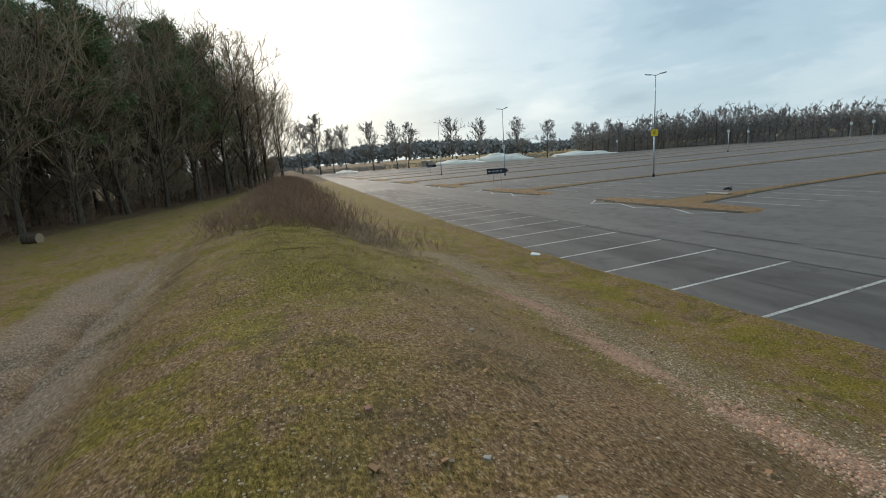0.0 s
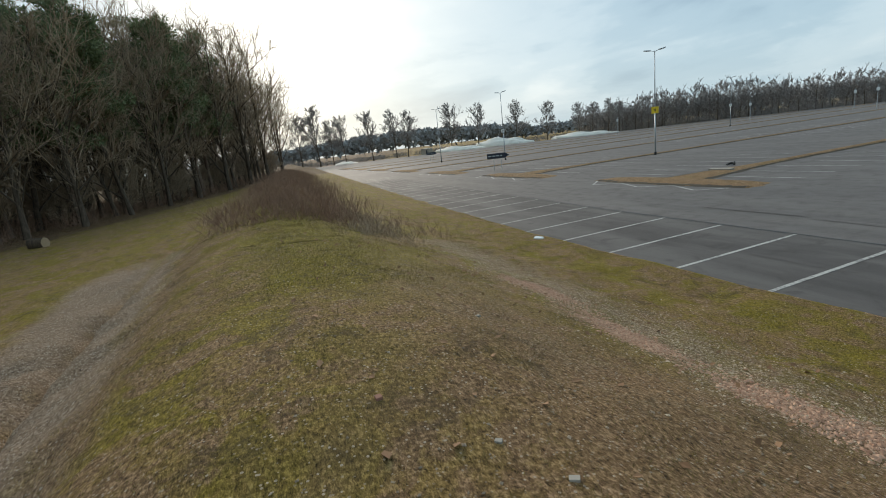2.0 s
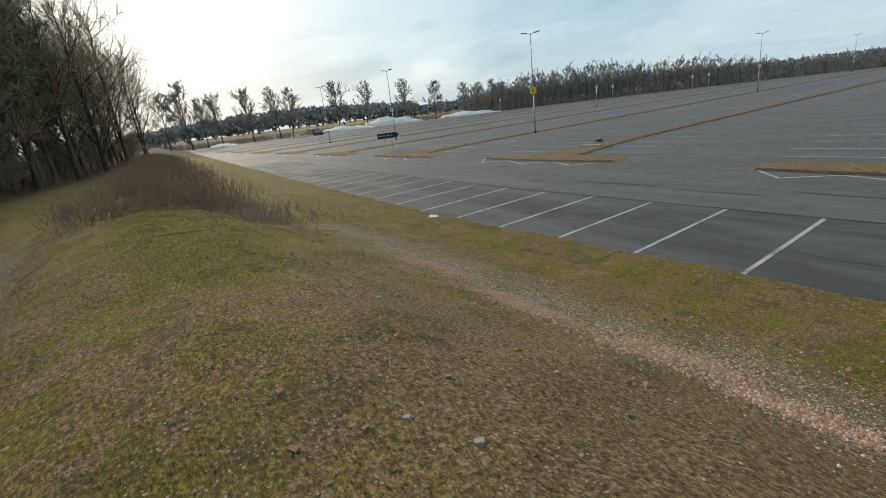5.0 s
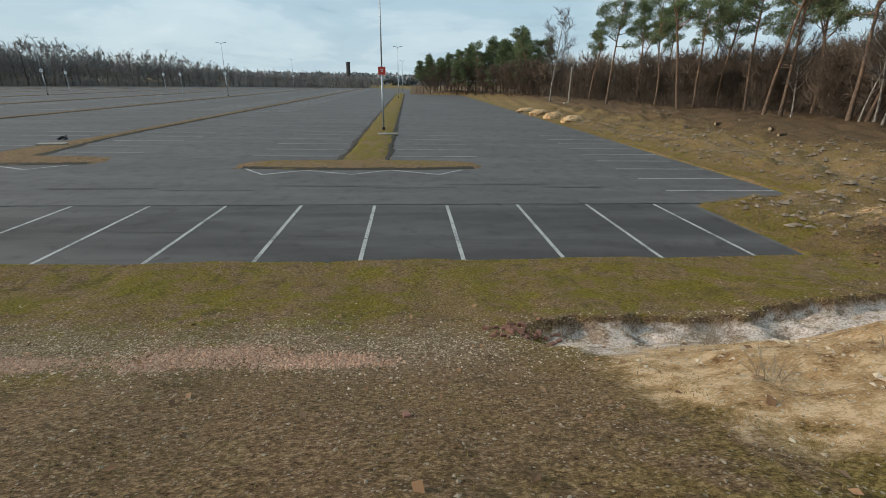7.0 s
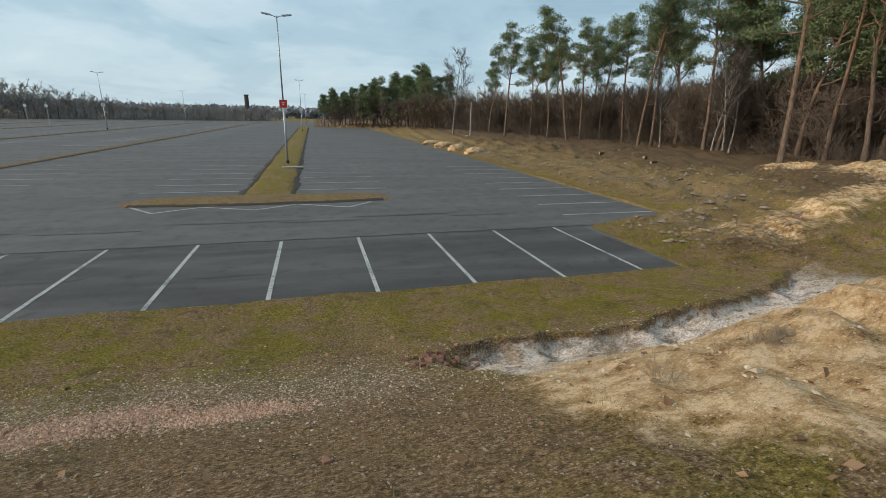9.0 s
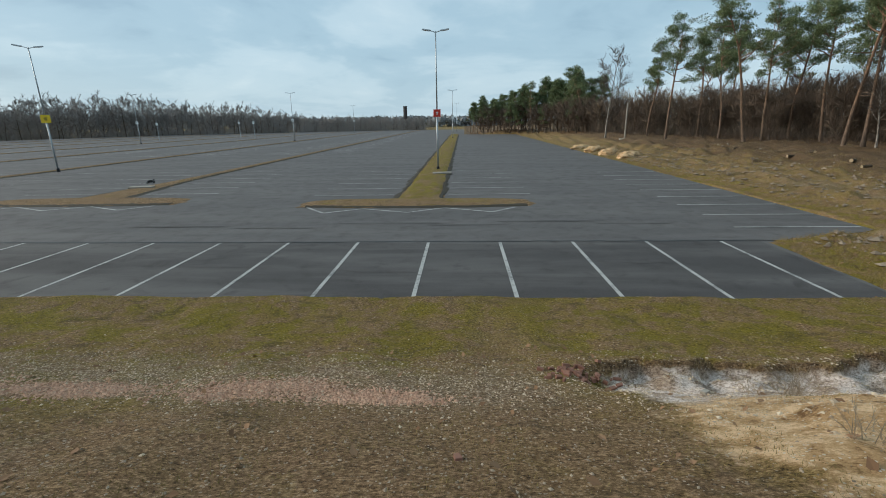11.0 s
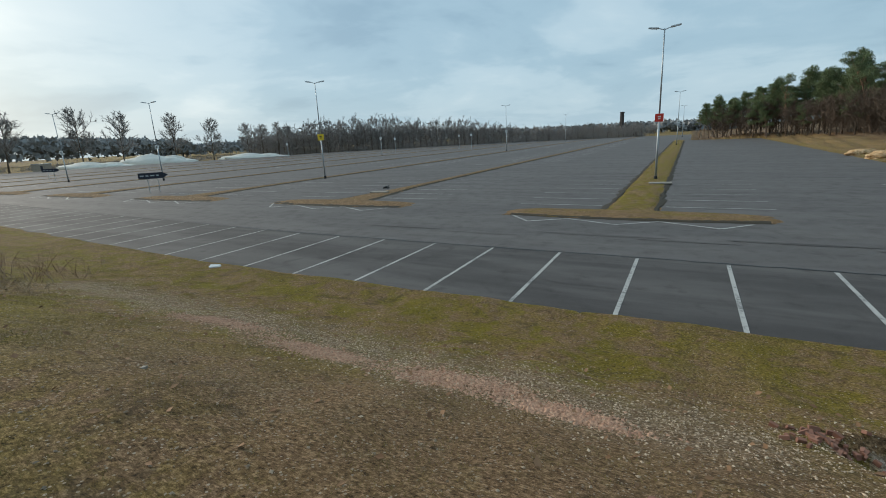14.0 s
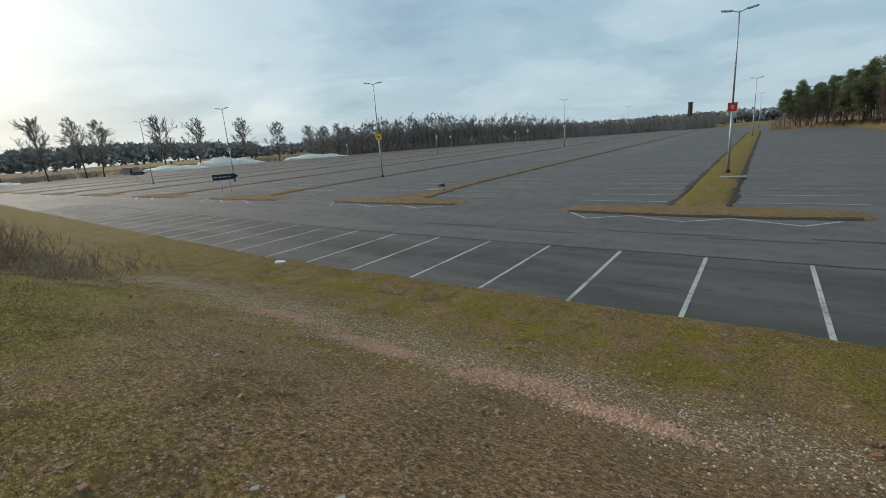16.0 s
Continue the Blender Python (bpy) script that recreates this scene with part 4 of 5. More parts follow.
    # dark pines that stand over the bare trees
    for x, back, s in ((-27, 4, 1.55), (-30, 3, 1.7), (-33.5, 5, 1.85), (-36.5, 2.5, 1.7), (-40, 4.5, 1.9), (-43, 2.5, 1.75), (-46.5, 5, 1.95), (-50, 3, 1.8), (-53.5, 5, 2.0), (-57, 3, 1.95), (-61, 4, 2.05), (-65, 3, 2.1), (-70, 4, 2.1), (-32, 10, 2.0), (-38, 11, 2.05), (-45, 11, 2.1), (-52, 11, 2.15), (-28, 10, 1.85)):
        rest(bushy[rng.randrange(3)], x, front(x) - back, s * 0.88, rng.uniform(0, 360))
    for k in range(24):
        x = -26 - k * 2.7
        rest(birches[1 + k % 2], x, front(x) - 3 - rng.uniform(0, 14), rng.uniform(1.35, 1.7), rng.uniform(0, 360))
    # row beyond the left end of the lot
    for az, el, in ((-84.6, 5.0), (-82.5, 5.9), (-80.9, 4.2), (-79.4, 4.5), (-76.1, 4.7), (-73.2, 4.5), (-71.8, 4.4), (-66.3, 4.6), (-63.0, 4.1), (-58.3, 3.9), (-54.7, 3.4), (-51.0, 2.8), (-49.5, 2.6), (-47.8, 2.8), (-46.6, 2.3)):
        d = 216.0
        x, y = polar(az, d)
        h = EYE[2] + d * math.tan(radians(el)) - float(land_z(x, y))
        rest(fars[rng.randrange(4)], x, y, h / 9.9, rng.uniform(0, 360))
    # brown thicket along the far side
    for k in range(210):
        az = -50.5 + 47 * k / 210 + rng.uniform(-0.3, 0.3)
        d = (245 + rng.uniform(0, 50)) if k % 3 else 238
        x, y = polar(az, d)
        want = float(np.interp(az, (-50, -43, -38, -28, -22, -18.5, -4), (2.0, 2.6, 2.9, 2.2, 1.6, 0.95, 0.6))) * (rng.uniform(0.85, 1.08) if k % 4 == 0 else rng.uniform(0.4, 0.72))
        rest(thin[k % 4], x, y, (EYE[2] + d * math.tan(radians(want))) / 9.0, rng.uniform(0, 360))
    # pines on the bank, set well back from the asphalt's edge
    for az, d, top, tilt, kind in ((21.0, 84, 7.6, 0, 2), (22.9, 76, 9.6, 4, 0), (26.0, 82, 8.5, 0, 3), (28.0, 74, 9.0, 0, 2), (30.4, 66, 11.5, 6, 1), (31.8, 70, 10.0, 0, 0), (34.0, 74, 10.0, 0, 2), (36.5, 70, 10.5, 3, 3), (38.2, 58, 13.5, 5, 1), (39.6, 59, 13.0, 3, 0), (42.0, 66, 12.0, 0, 2), (44.8, 54, 14.5, 4, 0), (46.1, 56, 13.5, 2, 3), (48.5, 62, 13.0, 0, 1), (51.8, 39, 19.5, 4, 0), (53.5, 55, 14.5, 0, 2), (55.2, 50, 16.0, 3, 1), (58.0, 46, 17.0, 0, 2), (61.0, 50, 16.5, 0, 0), (64.0, 46, 17.0, 0, 3), (33.0, 90, 9.0, 0, 0), (38.0, 86, 9.5, 0, 2), (43.0, 84, 10.0, 0, 1), (48.0, 80, 11.0, 0, 0), (53.0, 74, 12.0, 0, 3), (58.0, 68, 13.0, 0, 1), (63.0, 66, 13.0, 0, 2), (25.0, 98, 7.5, 0, 1), (29.0, 96, 8.0, 0, 3)):
        x, y = polar(az, d)
        h = EYE[2] + d * math.tan(radians(top)) - float(land_z(x, y))
        rest(pines[kind], x, y, h / 13.3, rng.uniform(0, 360), tilt)
    for az, d, top in ((50.0, 58, 12.5), (53.0, 52, 14.0), (56.0, 57, 14.0), (59.0, 52, 15.5), (62.0, 58, 14.5), (65.0, 52, 16.0), (68.0, 50, 17.0), (47.0, 70, 10.5), (52.0, 68, 11.5), (57.0, 66, 12.5), (62.0, 72, 12.0), (66.0, 66, 13.0), (70.0, 58, 15.0)):
        x, y = polar(az, d)
        rest(bushy[rng.randrange(3)], x, y, (EYE[2] + d * math.tan(radians(top))) / 11.0, rng.uniform(0, 360))
    # bare shrubs and low trees under the pines
    for k in range(170):
        az = 13.0 + 56 * k / 170 + rng.uniform(-0.4, 0.4)
        d = float(np.interp(az, (13, 20, 30, 40, 52, 70), (112, 88, 72, 64, 50, 44))) + rng.uniform(0, 24)
        x, y = polar(az, d)
        rest(bank_shrubs[k % 3], x, y, rng.uniform(1.1, 1.9), rng.uniform(0, 360))
    for k in range(80):
        az = 11.5 + 58 * k / 80 + rng.uniform(-0.5, 0.5)
        d = float(np.interp(az, (13, 20, 30, 40, 52, 70), (120, 94, 84, 74, 60, 54))) + rng.uniform(0, 26)
        x, y = polar(az, d)
        rest(oaks[k % 4], x, y, rng.uniform(0.55, 0.85), rng.uniform(0, 360))
    # dark far pines along the right edge of the lot
    for k in range(36):
        az = 0.7 + 15.0 * k / 36
        d = float(np.interp(az, (0.7, 5, 9, 13, 16), (158, 150, 140, 122, 108))) + rng.uniform(-3, 14)
        x, y = polar(az, d)
        want = float(np.interp(az, (0.7, 1.6, 3.2, 4.8, 8.6, 12.7, 15), (1.6, 2.7, 2.7, 3.2, 4.4, 5.6, 6.0))) * rng.uniform(0.72, 1.04)
        h = EYE[2] + d * math.tan(radians(want)) - float(land_z(x, y))
        rest(bushy[k % 3] if k % 3 else pines[k % 4], x, y, h / (10.8 if k % 3 else 13.5), rng.uniform(0, 360))
    for k in range(44):
        az = 2.0 + 13 * k / 44 + rng.uniform(-0.3, 0.3)
        x, y = polar(az, float(np.interp(az, (2, 5, 9, 13, 16), (152, 146, 134, 114, 104))) + rng.uniform(0, 12))
        rest(bank_shrubs[k % 3] if k % 3 else bushy[k % 3], x, y, rng.uniform(0.9, 1.3) * (1.5 if k % 3 else 0.7), rng.uniform(0, 360))
    x, y = polar(16.6, 86)
    rest(birches[0], x, y, 1.45, 40)
    for az, d, s in ((45.6, 52, 0.95), (46.6, 51, 1.0), (47.2, 53, 0.95), (40.5, 57, 0.9)):
        x, y = polar(az, d)
        rest(birches[0], x, y, s, rng.uniform(0, 360), 3)
    for ob in oaks + birches + fars + shrubs + bank_shrubs + thin + pines + bushy:
        retire(ob)


plant()


# ---- scrub, as stuff ----


def scrub(name, label, spots, mat, seed, stems, height, radius=0.010, lean=0.35):
    """Bundles of bare upright stems at many spots, joined."""
    rng = np.random.RandomState(seed)
    st = Sticks()
    for x, y, s in spots:
        z = float(land_z(x, y))
        for _ in range(stems):
            p = np.array((x + rng.normal(0, 0.5 * s), y + rng.normal(0, 0.5 * s), z - 0.05))
            w = unit(np.array((rng.normal(0, lean), rng.normal(0, lean), 1.0)))
            L = height * s * rng.uniform(0.5, 1.1)
            r = radius * rng.uniform(0.8, 1.5)
            mid = p + w * L * 0.55
            end = mid + unit(w + rng.normal(0, 0.3, 3)) * L * 0.45
            st.stick([p, mid, end], [r, r * 0.8, r * 0.4], 3)
            for _ in range(3):
                t = rng.uniform(0.35, 1)
                q = p + (end - p) * t
                st.stick([q, q + unit(w + rng.normal(0, 0.6, 3)) * L * rng.uniform(0.2, 0.4)], [r * 0.6, r * 0.25], 3)
    tagged(link(name, st.v, st.f, mat), label, "scrub", kind="stuff")


def scatter_scrub():
    rng = random.Random(4)
    spots = []
    for _ in range(520):
        x = -12.5 - 60 * rng.random() ** 1.2
        y = -9.2 + rng.gauss(0, 1.5) + float(edge_y(np.array(x))) * 1.1
        spots.append((x, y, rng.uniform(0.5, 1.1)))
    scrub("bramble_scrub", "brown leafless bramble scrub on the crest of the berm", spots, BRAMBLE, 1, 20, 0.8, 0.006, 0.5)
    spots = [(rng.uniform(-19, -10.8), rng.uniform(-8.0, -6.2), rng.uniform(0.35, 0.7)) for _ in range(80)]
    scrub("dark_bramble", "dark low bramble patch on the berm's flank", spots, TWIG, 2, 24, 0.55, 0.006, 0.9)
    spots = []
    for _ in range(330):
        x = rng.uniform(-95, -22)
        spots.append((x, -26.5 - 0.35 * (x + 30) - rng.uniform(0, 15), rng.uniform(0.7, 1.5)))
    scrub("wood_undergrowth", "bare brown undergrowth among the trees", spots, BRAMBLE, 3, 14, 1.3, 0.010, 0.6)
    spots = []
    for _ in range(170):
        y = 1 + 50 * rng.random() ** 1.3
        spots.append((float(right_x(y)) + 0.8 + rng.uniform(0, 13), y, rng.uniform(0.4, 1.0)))
    scrub("bank_weeds", "dry brown weeds on the rough bank", spots, BRAMBLE, 9, 16, 0.36, 0.006, 0.9)
    spots = []
    for _ in range(420):
        az = rng.uniform(14, 70)
        x, y = polar(az, float(np.interp(az, (13, 20, 30, 40, 52, 70), (110, 86, 68, 60, 47, 42))) + rng.uniform(0, 26))
        spots.append((x, y, rng.uniform(0.7, 1.5)))
    scrub("bank_undergrowth", "dense bare brown undergrowth below the pines", spots, BANK_TWIG, 4, 13, 1.7, 0.014, 0.6)
    spots = []
    for _ in range(900):
        x, y = polar(rng.uniform(-51, -5), rng.uniform(236, 262))
        spots.append((x, y, rng.uniform(1.5, 2.8)))
    scrub("far_thicket", "distant brown thicket behind the lot", spots, HAZY_TWIG, 5, 7, 2.0, 0.06, 0.8)
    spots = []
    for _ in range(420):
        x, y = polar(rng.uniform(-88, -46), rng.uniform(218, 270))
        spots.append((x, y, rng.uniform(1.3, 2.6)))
    scrub("far_hedge", "brown hedge and scrub behind the roadside trees", spots, HAZY_TWIG, 6, 7, 1.3, 0.05, 0.8)


scatter_scrub()


# ---- distance ----


def ridge(name, label, az0, az1, dist, el, seed, mat, rough=0.25):
    """A far wooded rise: a broad mound of many crowns."""
    rng = np.random.RandomState(seed)
    st = Sticks()
    for _ in range(1500):
        az = rng.uniform(az0, az1)
        d = dist + rng.uniform(-30, 60)
        t = (az - az0) / (az1 - az0)
        top = EYE[2] + d * math.tan(radians(el * (0.55 + 0.45 * math.sin(math.pi * t)) + rough * math.sin(az * 1.7) * 0.3))
        x, y = polar(az, d)
        h = top * rng.uniform(0.1, 1.0) ** 0.5 - 1
        for _ in range(5):
            p = np.array((x + rng.normal(0, 2.2), y + rng.normal(0, 2.2), h + rng.normal(0, 0.9)))
            w = unit(rng.normal(0, 1, 3))
            st.leaf(p, w * 3.6, unit(np.cross(w, rng.normal(0, 1, 3))) * 1.9)
    tagged(link(name, st.v, st.f, mat), label, "woodland", kind="stuff")


# far woods take the pale needle colour that carries the distance haze
ridge("distant_wood", "distant wood on a low rise, paled by haze", -88, -57, 460, 1.9, 1, HAZY_NEEDLE)
ridge("distant_wood", "distant wood along the horizon, paled by haze", -60, -18, 520, 0.9, 2, HAZY_NEEDLE)
ridge("distant_wood", "distant wooded rise at the end of the lot", -20, 4, 470, 0.5, 3, HAZY_NEEDLE)


def pale_heap(az, d, length, height, turn, label):
    x, y = polar(az, d)
    z = float(land_z(x, y))
    bm = bmesh.new()
    bmesh.ops.create_icosphere(bm, subdivisions=4, radius=1.0)
    rng = np.random.RandomState(int(abs(az) * 10))
    for v in bm.verts:
        n = noise.noise(v.co * 2.3) * 0.22 + noise.noise(v.co * 6) * 0.07
        v.co = Vector((v.co.x * length / 2 * (1 + n), v.co.y * 4, max(-0.4, v.co.z) * height * (1 + n * 1.6 - 0.25 * v.co.x)))
    ob = part("sand_mound", bm, PALE_TARP, None, smooth=True)
    ob.matrix_basis = pose(x, y, z, 0, 0, turn)
    tagged(ob, label, "heap")


pale_heap(-60.2, 212, 30, 3.3, 30, "long pale sand heap beyond the end of the lot")
pale_heap(-65.6, 213, 30, 2.0, 26, "low pale sand heap beyond the end of the lot")
pale_heap(-50.6, 213, 28, 1.9, 40, "low pale sand heap beside the roadside trees")
pale_heap(-79.5, 213, 18, 1.1, 12, "low pale sand heap at the foot of the roadside trees")


def hut(az, d):
    x, y = polar(az, d)
    h = thing("site_hut", pose(x, y, float(land_z(x, y)), 0, 0, 25), "small pale site hut far beyond the lot", "hut")
    bm = bmesh.new()
    box(bm, (5.0, 2.6, 2.5), Matrix.Translation((0, 0, 1.25)), 0.05)
    part("wall", bm, CONCRETE, h)
    bm = bmesh.new()
    box(bm, (5.3, 2.9, 0.18), Matrix.Translation((0, 0, 2.6)), 0.05)
    part("roof", bm, GALV, h)
    bm = bmesh.new()
    box(bm, (0.9, 0.06, 2.0), Matrix.Translation((1.2, -1.32, 1.0)), 0.01)
    part("door", bm, SIGN_DARK, h)


hut(-69.5, 214)


def chimney(az, d):
    x, y = polar(az, d)
    top = EYE[2] + d * math.tan(radians(1.8))
    c = thing("chimney_tower", Matrix.Translation((x, y, -3)), "dark square brick chimney tower on the horizon", "chimney")
    bm = bmesh.new()
    rod(bm, (0, 0, 0), (0, 0, top + 2.6), 1.5, 1.25, 8)
    part("shaft", bm, CHIMNEY, c)
    bm = bmesh.new()
    rod(bm, (0, 0, top + 2.6), (0, 0, top + 3.2), 1.5, 1.5, 8)
    part("crown_ring", bm, CHIMNEY, c)
    bm = bmesh.new()
    box(bm, (9, 5, 4), Matrix.Translation((5.5, 0, 2.5)), 0.1)
    part("boiler_house", bm, CHIMNEY, c)


chimney(-7.2, 330)


# ---- bank: heaps, posts, logs, stones ----


def sand_ridge(x, y, length, height, turn):
    bm = bmesh.new()
    bmesh.ops.create_icosphere(bm, subdivisions=4, radius=1.0)
    for v in bm.verts:
        q = v.co + Vector((x, y, 0))
        n = noise.noise(q * 2.1) * 0.28 + noise.noise(q * 5.5) * 0.12
        v.co = Vector((v.co.x * length / 2 * (1 + n), v.co.y * 1.0 * (1 + n), max(-0.3, v.co.z) * height * (1 + n)))
    ob = part("sand_ridge", bm, GROUND, None, smooth=True)
    layer = ob.data.attributes.new("sand", "FLOAT", "POINT")
    layer.data.foreach_set("value", [0.95] * len(ob.data.vertices))
    ob.matrix_basis = pose(x, y, float(land_z(x, y)) - 0.05, 0, 0, turn)
    tagged(ob, "low ridge of tipped yellow sand on the bank", "sand heap", "sand ridges on the bank")


for y, off, L, h in ((57, 1.5, 5.4, 0.5), (51, 1.7, 5.2, 0.55), (45.5, 2.0, 5.0, 0.6), (40, 2.4, 4.6, 0.6)):
    sand_ridge(float(right_x(y)) + off, y, L, h, 55)


def post_on_bank():
    x, y = polar(18.7, 80)
    p = thing("pale_post", pose(x, y, float(land_z(x, y))), "tall pale post with a concrete foot on the bank", "post")
    bm = bmesh.new()
    rod(bm, (0, 0, 0), (0, 0, 5.6), 0.13, 0.10, 8)
    part("shaft", bm, CONCRETE, p)
    bm = bmesh.new()
    box(bm, (1.5, 0.7, 0.22), Matrix.Translation((0, 0, 0.08)), 0.04)
    part("foot", bm, CONCRETE, p)


post_on_bank()


def log(x, y, length, r, turn, tilt):
    t = thing("log", pose(x, y, float(land_z(x, y)) + r * 0.7, 0, tilt, turn), "short cut log lying in the rough grass", "log", "logs on the bank")
    bm = bmesh.new()
    rod(bm, (-length / 2, 0, 0), (length / 2, 0, 0), r, r * 0.9, 9, False)
    part("bark", bm, LOG, t, smooth=True)
    for s in (-1, 1):
        bm = bmesh.new()
        rod(bm, (s * (length / 2 - 0.01), 0, 0), (s * (length / 2 + 0.004), 0, 0), r * 0.92, r * 0.92, 9)
        part("cut_end", bm, CUT_WOOD, t, "pale cut end")


rngl = random.Random(9)
for _ in range(9):
    y = rngl.uniform(12, 48)
    x = float(right_x(y)) + rngl.uniform(9.5, 14.5)
    log(x, y, rngl.uniform(0.5, 1.6), rngl.uniform(0.07, 0.14), rngl.uniform(0, 180), rngl.uniform(-6, 6))
log(-29.5, -21.6, 0.8, 0.32, 70, 0)


def pebbles(name, label, mat, count, spread, seed, low, high, lift=0.25):
    """Loose stones lying on the ground."""
    rng = np.random.RandomState(seed)
    pts = spread(rng, count)
    base = np.array(((1, 0, 0), (-1, 0, 0), (0, 1, 0), (0, -1, 0), (0, 0, 1), (0, 0, -0.6)), float)
    tri = ((0, 2, 4), (2, 1, 4), (1, 3, 4), (3, 0, 4), (2, 0, 5), (1, 2, 5), (3, 1, 5), (0, 3, 5))
    z = land_z(pts[:, 0], pts[:, 1])
    v, f = [], []
    for (x, y), zz in zip(pts, z):
        s = low * (high / low) ** (rng.rand() ** 2.2)
        a = rng.uniform(0, 6.28)
        q = base * (s * np.array((rng.uniform(0.7, 1.3), rng.uniform(0.6, 1.0), rng.uniform(0.35, 0.7))) * rng.uniform(0.75, 1.2, (6, 1)))
        c, sn = math.cos(a), math.sin(a)
        q = np.stack([q[:, 0] * c - q[:, 1] * sn + x, q[:, 0] * sn + q[:, 1] * c + y, q[:, 2] + zz + lift * s], 1)
        b = len(v)
        v.extend(q)
        f.extend(tuple(b + k for k in t) for t in tri)
    tagged(link(name, v, f, mat), label, "stones", kind="stuff")


def band(rng, n):
    x = -13.5 + 18 * rng.rand(n)
    mid = np.interp(x, (-13, -6, 1.4, 4.5), (-4.5, -4.5, -5.0, -4.8))
    return np.stack([x, mid + rng.normal(0.0, 0.85, n) + edge_y(x)], 1)


def slope(rng, n):
    x = rng.uniform(-13, 6.5, n)
    return np.stack([x, rng.uniform(-10.3, -3.2, n)], 1)


def chips(rng, n):
    c = np.array(((-6.3, -5.2, 1.0, 0.24), (-3.6, -5.5, 0.9, 0.28), (-1.2, -5.45, 0.85, 0.36), (0.3, -5.7, 0.5, 0.22)))[rng.randint(0, 4, n)]
    return np.stack([c[:, 0] + rng.normal(0, 0.7, n) * c[:, 2], c[:, 1] + rng.normal(0, 0.7, n) * c[:, 3]], 1)


def in_ditch(rng, n):
    t = rng.rand(n)
    return np.stack([3.2 + t * 8.8 + rng.normal(0, 0.2, n), -4.65 + t * 1.7 + rng.normal(0, 0.38, n)], 1)


def on_mound(rng, n):
    t = rng.rand(n)
    return np.stack([4.0 + t * 9 + rng.normal(0, 0.5, n), -6.8 + t * 1.5 + rng.normal(0, 0.8, n)], 1)


def on_track(rng, n):
    x = rng.uniform(-16, 2.5, n)
    return np.stack([x, -13.6 + rng.normal(0, 0.7, n)], 1)


def on_bank(rng, n):
    y = rng.uniform(1, 46, n)
    return np.stack([right_x(y) + 1.0 + np.abs(rng.normal(0, 4.2, n)), y], 1)


pebbles("gravel_band", "pale loose gravel in a band along the slope", PALE_STONE, 13000, band, 1, 0.006, 0.022)
pebbles("loose_stones", "small grey stones strewn over the grass", STONE, 12000, slope, 2, 0.005, 0.019)
pebbles("brick_chips", "pinkish crushed brick strewn on the slope", CHIP, 11000, chips, 3, 0.007, 0.032)
pebbles("ditch_stones", "pale chalky stones in the ditch", PALE_STONE, 2600, in_ditch, 4, 0.005, 0.03)
pebbles("mound_stones", "pale stones in the sand heap", PALE_STONE, 1500, on_mound, 5, 0.008, 0.045)
pebbles("track_stones", "grey gravel on the worn track", STONE, 2200, on_track, 6, 0.006, 0.025)
pebbles("bank_rubble", "pale rubble and roots on the rough bank", RUBBLE, 5200, on_bank, 7, 0.015, 0.20)


def blades(name, label, mat, count, spread, seed, low, high):
    """Short grass blades."""
    rng = np.random.RandomState(seed)
    pts = spread(rng, count)
    z = land_z(pts[:, 0], pts[:, 1])
    n = len(pts)
    h = rng.uniform(low, high, n)
    a = rng.uniform(0, 2 * math.pi, n)
    lean = rng.normal(0, 0.65, (n, 2)) * h[:, None]
    w = np.stack([np.cos(a), np.sin(a), np.zeros(n)], 1) * (0.002 + 0.003 * rng.rand(n))[:, None]
    p = np.stack([pts[:, 0], pts[:, 1], z - 0.004], 1)
    top = p + np.stack([lean[:, 0], lean[:, 1], h], 1)
    v = np.stack([p - w, p + w, top], 1).reshape(-1, 3)
    f = np.arange(3 * n).reshape(-1, 3)
    tagged(link(name, v, f, mat), label, "grass", kind="stuff")


def lawn(rng, n):
    """Thick close by the standing place, thinner further off."""
    x = rng.uniform(-16, 9, n * 2)
    y = rng.uniform(-12.3, -0.05, n * 2)
    patchy = lumps(x, y, 1.6, 21) + 0.5 * lumps(x, y, 0.6, 22) + rng.normal(0, 0.35, n * 2)
    band_gap = np.exp(-((y + 5.1) / 0.7) ** 2)
    a, b, c = mound(x, y)
    keep = (patchy > 0.02 + 0.9 * band_gap) & (a < 0.12) & (ditch(x, y) < 0.3)
    return np.stack([x[keep], y[keep]], 1)


def strip(rng, n):
    x = rng.uniform(-26, 10.5, n)
    return np.stack([x, -rng.rand(n) ** 1.4 * 4.2 + edge_y(x) + rng.normal(0, 0.03, n)], 1)


def crest(rng, n):
    x = rng.uniform(-22, -5, n)
    return np.stack([x, -9.4 + rng.normal(0, 1.0, n) + edge_y(x)], 1)


blades("dry_grass", "short dry yellow-brown grass on the berm", GRASS, 170000, lawn, 1, 0.008, 0.032)
def bank_turf(rng, n):
    y = 46 * rng.rand(n) ** 1.3
    return np.stack([right_x(y) + 0.05 + 13 * rng.rand(n) ** 1.4, y], 1)


blades("bank_grass", "rough dry grass on the bank", GRASS, 60000, bank_turf, 5, 0.05, 0.20)
blades("green_grass", "short green grass beside the asphalt", GREEN_GRASS, 45000, strip, 2, 0.01, 0.04)
blades("crest_grass", "mossy green grass on the berm's crest", GREEN_GRASS, 40000, crest, 3, 0.01, 0.04)


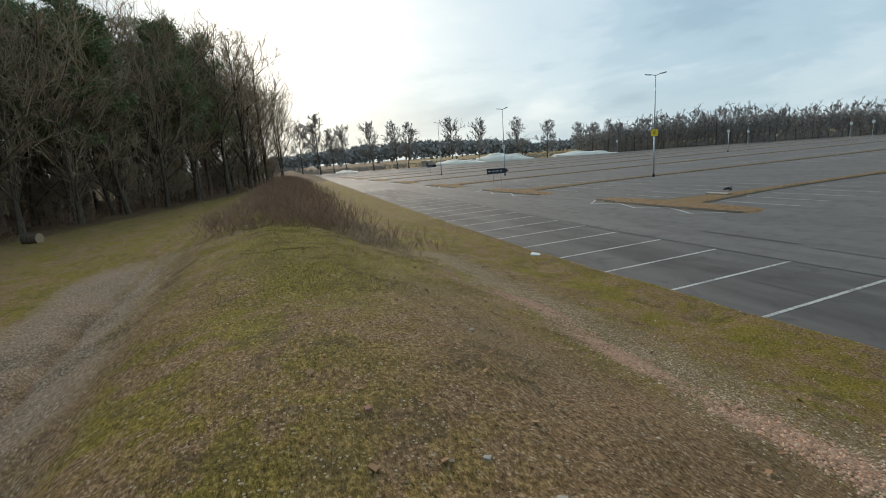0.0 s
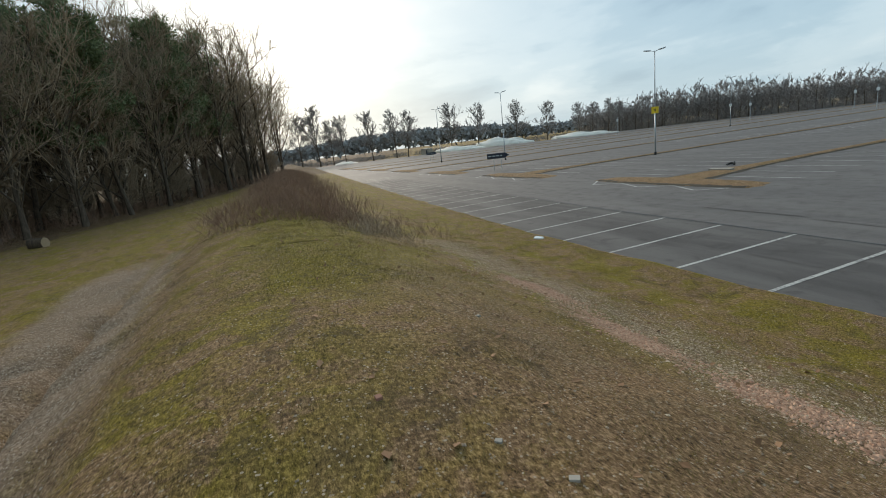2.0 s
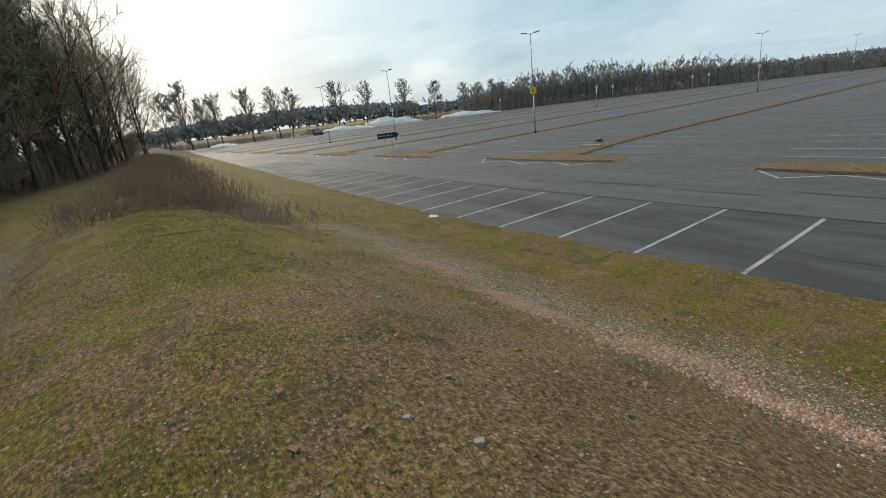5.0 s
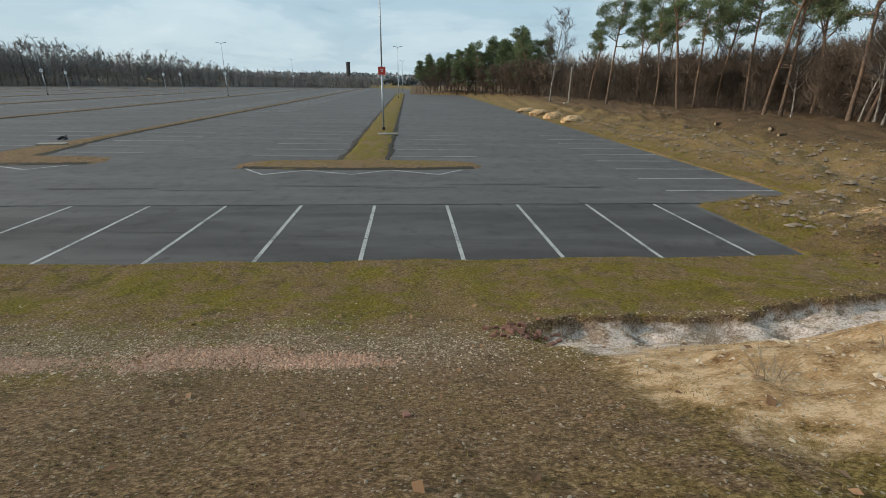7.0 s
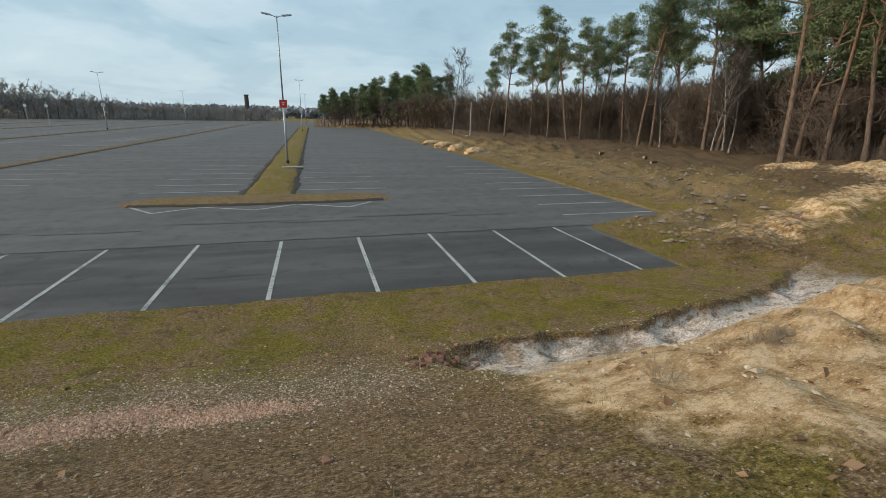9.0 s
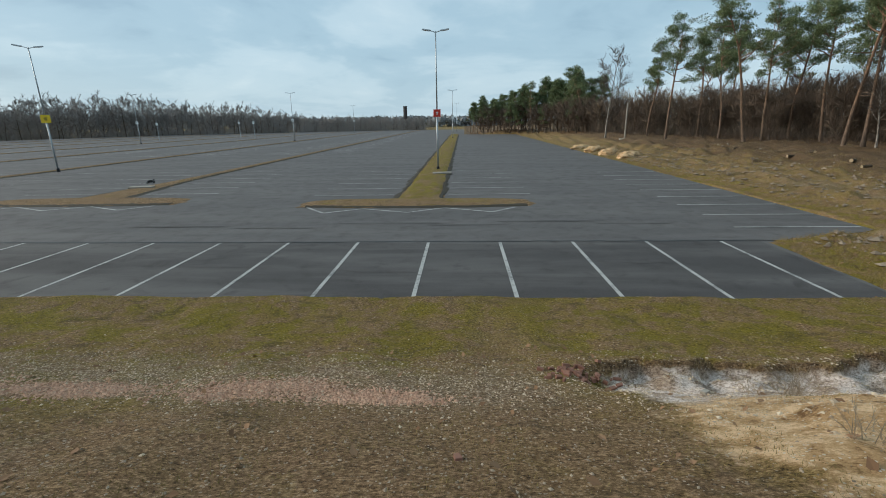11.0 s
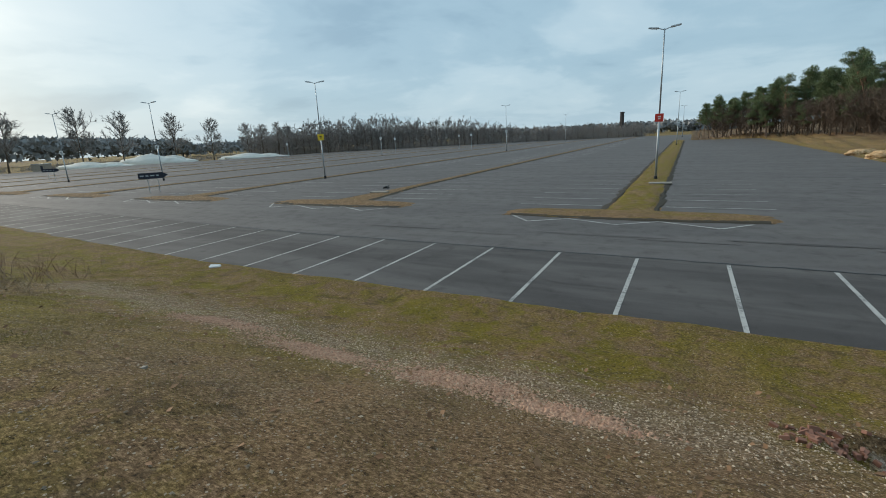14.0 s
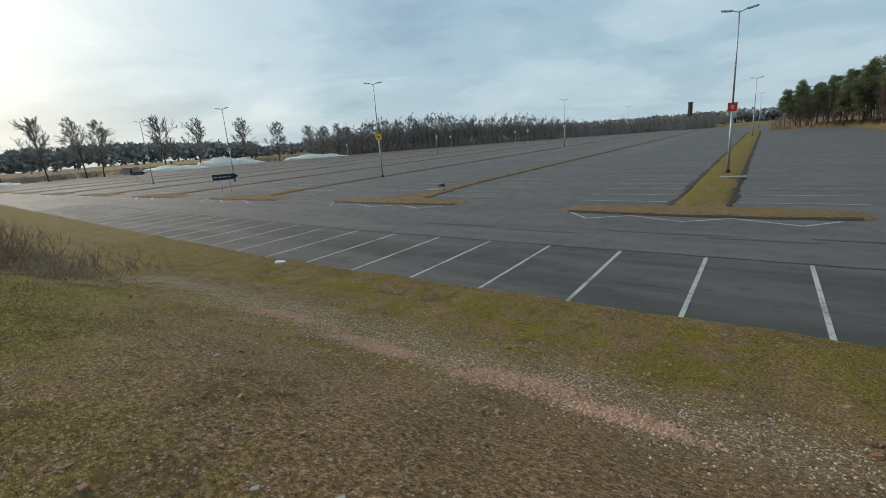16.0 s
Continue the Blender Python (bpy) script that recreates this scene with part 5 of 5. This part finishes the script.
def dead_leaves(name, label, count, spread, seed):
    rng = np.random.RandomState(seed)
    pts = spread(rng, count)
    z = land_z(pts[:, 0], pts[:, 1])
    v, f = [], []
    for (x, y), zz in zip(pts, z):
        s = rng.uniform(0.025, 0.055)
        a = rng.uniform(0, 6.28)
        u = np.array((math.cos(a), math.sin(a), rng.normal(0, 0.35))) * s
        w = np.array((-math.sin(a), math.cos(a), rng.normal(0, 0.35))) * s * 0.6
        p = np.array((x, y, zz + 0.015))
        b = len(v)
        v += [p - u, p - w, p + u, p + w + np.array((0, 0, 0.012))]
        f += [(b, b + 1, b + 2), (b, b + 2, b + 3)]
    tagged(link(name, v, f, LEAF), label, "leaves", kind="stuff")


def leaf_spots(rng, n):
    k = rng.rand(n)
    x = np.where(k < 0.45, rng.normal(15.2, 2.0, n), np.where(k < 0.9, rng.uniform(-60, -22, n), rng.uniform(-12, 5, n)))
    y = np.where(k < 0.45, rng.normal(1.0, 1.5, n), np.where(k < 0.9, -24.5 - 0.35 * (x + 30) - np.abs(rng.normal(0, 2.5, n)), rng.uniform(-10, -3, n)))
    return np.stack([x, y], 1)


dead_leaves("leaf_litter", "brown dead leaves lying in drifts", 4500, leaf_spots, 1)


def stray(name, label, category, x, y, size, mat, seed):
    """One pale block or scrap on the grass."""
    bm = bmesh.new()
    box(bm, size, Matrix(), min(size) * 0.25)
    for v in bm.verts:
        v.co += Vector(noise.noise_vector(v.co * 9 + Vector((seed, 0, 0)))) * min(size) * 0.5
    ob = part(name, bm, mat)
    ob.matrix_basis = pose(x, y, float(land_z(x, y)) + size[2] * 0.35, 3, 4, seed * 37)
    tagged(ob, label, category)


stray("white_scrap", "crumpled white scrap lying on the grass verge", "litter", -13.3, -0.42, (0.34, 0.22, 0.08), WHITE, 1)


for x, y, size, mat in ((-0.9, -9.0, (0.045, 0.032, 0.02), CONCRETE), (-0.93, -11.27, (0.04, 0.03, 0.02), CONCRETE), (-0.45, -8.79, (0.06, 0.04, 0.02), CONCRETE), (-1.59, -9.55, (0.055, 0.045, 0.025), BRICK), (2.1, -8.9, (0.05, 0.04, 0.03), CONCRETE), (1.2, -7.4, (0.07, 0.05, 0.03), BRICK), (-3.4, -7.9, (0.06, 0.05, 0.03), CONCRETE), (4.4, -4.7, (0.10, 0.07, 0.05), CONCRETE)):
    stray("loose_stone", "single larger pale stone lying on the thin grass", "stone", x, y, size, mat, int(x * 10) + 20)


def small_plant(x, y, label, mat, seed, stems, height):
    """A few bare upright stems with side twigs, growing out of the sand."""
    rng = np.random.RandomState(seed)
    st = Sticks()
    for _ in range(stems):
        p = np.array((rng.normal(0, 0.07), rng.normal(0, 0.07), -0.03))
        w = unit(np.array((rng.normal(0, 0.45), rng.normal(0, 0.45), 1.0)))
        e = p + w * height * rng.uniform(0.5, 1.1)
        st.stick([p, (p + e) / 2 + rng.normal(0, 0.02, 3), e], [0.004, 0.003, 0.0015], 3)
        for _ in range(3):
            q = p + (e - p) * rng.uniform(0.3, 0.95)
            st.stick([q, q + unit(w + rng.normal(0, 0.6, 3)) * height * 0.3], [0.0025, 0.001], 3)
    ob = link("bare_plant", st.v, st.f, mat)
    ob.matrix_basis = pose(x, y, float(land_z(x, y)))
    tagged(ob, label, "plant", kind="stuff")


small_plant(5.3, -5.0, "bare twiggy plant at the foot of the sand heap", TWIG, 1, 22, 0.45)
small_plant(4.5, -5.5, "small bare twiggy plant beside the ditch", TWIG, 2, 9, 0.3)
small_plant(4.0, -7.3, "low dry twigs at the foot of the sand heap", TWIG, 3, 16, 0.28)
small_plant(5.2, -7.2, "dark tuft of heather on the sand heap", TWIG, 4, 60, 0.13)
small_plant(5.5, -7.1, "dark tuft of heather on the sand heap", TWIG, 5, 50, 0.11)


def loose_bricks():
    """Old red bricks and lumps piled at the near end of the ditch."""
    rng = random.Random(3)
    pile = thing("brick_rubble", Matrix(), "heap of broken red bricks at the end of the ditch", "rubble")
    bm = bmesh.new()
    box(bm, (0.20, 0.10, 0.065), Matrix(), 0.008)
    first = part("brick", bm, BRICK, pile)
    me = first.data
    for k in range(46):
        x = 2.85 + rng.gauss(0, 0.26)
        y = -4.3 + rng.gauss(0, 0.16) + 0.3 * (x - 2.85)
        o = first if k == 0 else new("brick", me)
        o.parent = pile
        s = rng.uniform(0.25, 0.6)
        o.matrix_basis = pose(x, y, float(land_z(x, y)) + 0.02, rng.uniform(-25, 25), rng.uniform(-25, 25), rng.uniform(0, 180)) @ Matrix.Diagonal((s, s * rng.uniform(0.7, 1.1), rng.uniform(0.6, 1), 1))


loose_bricks()
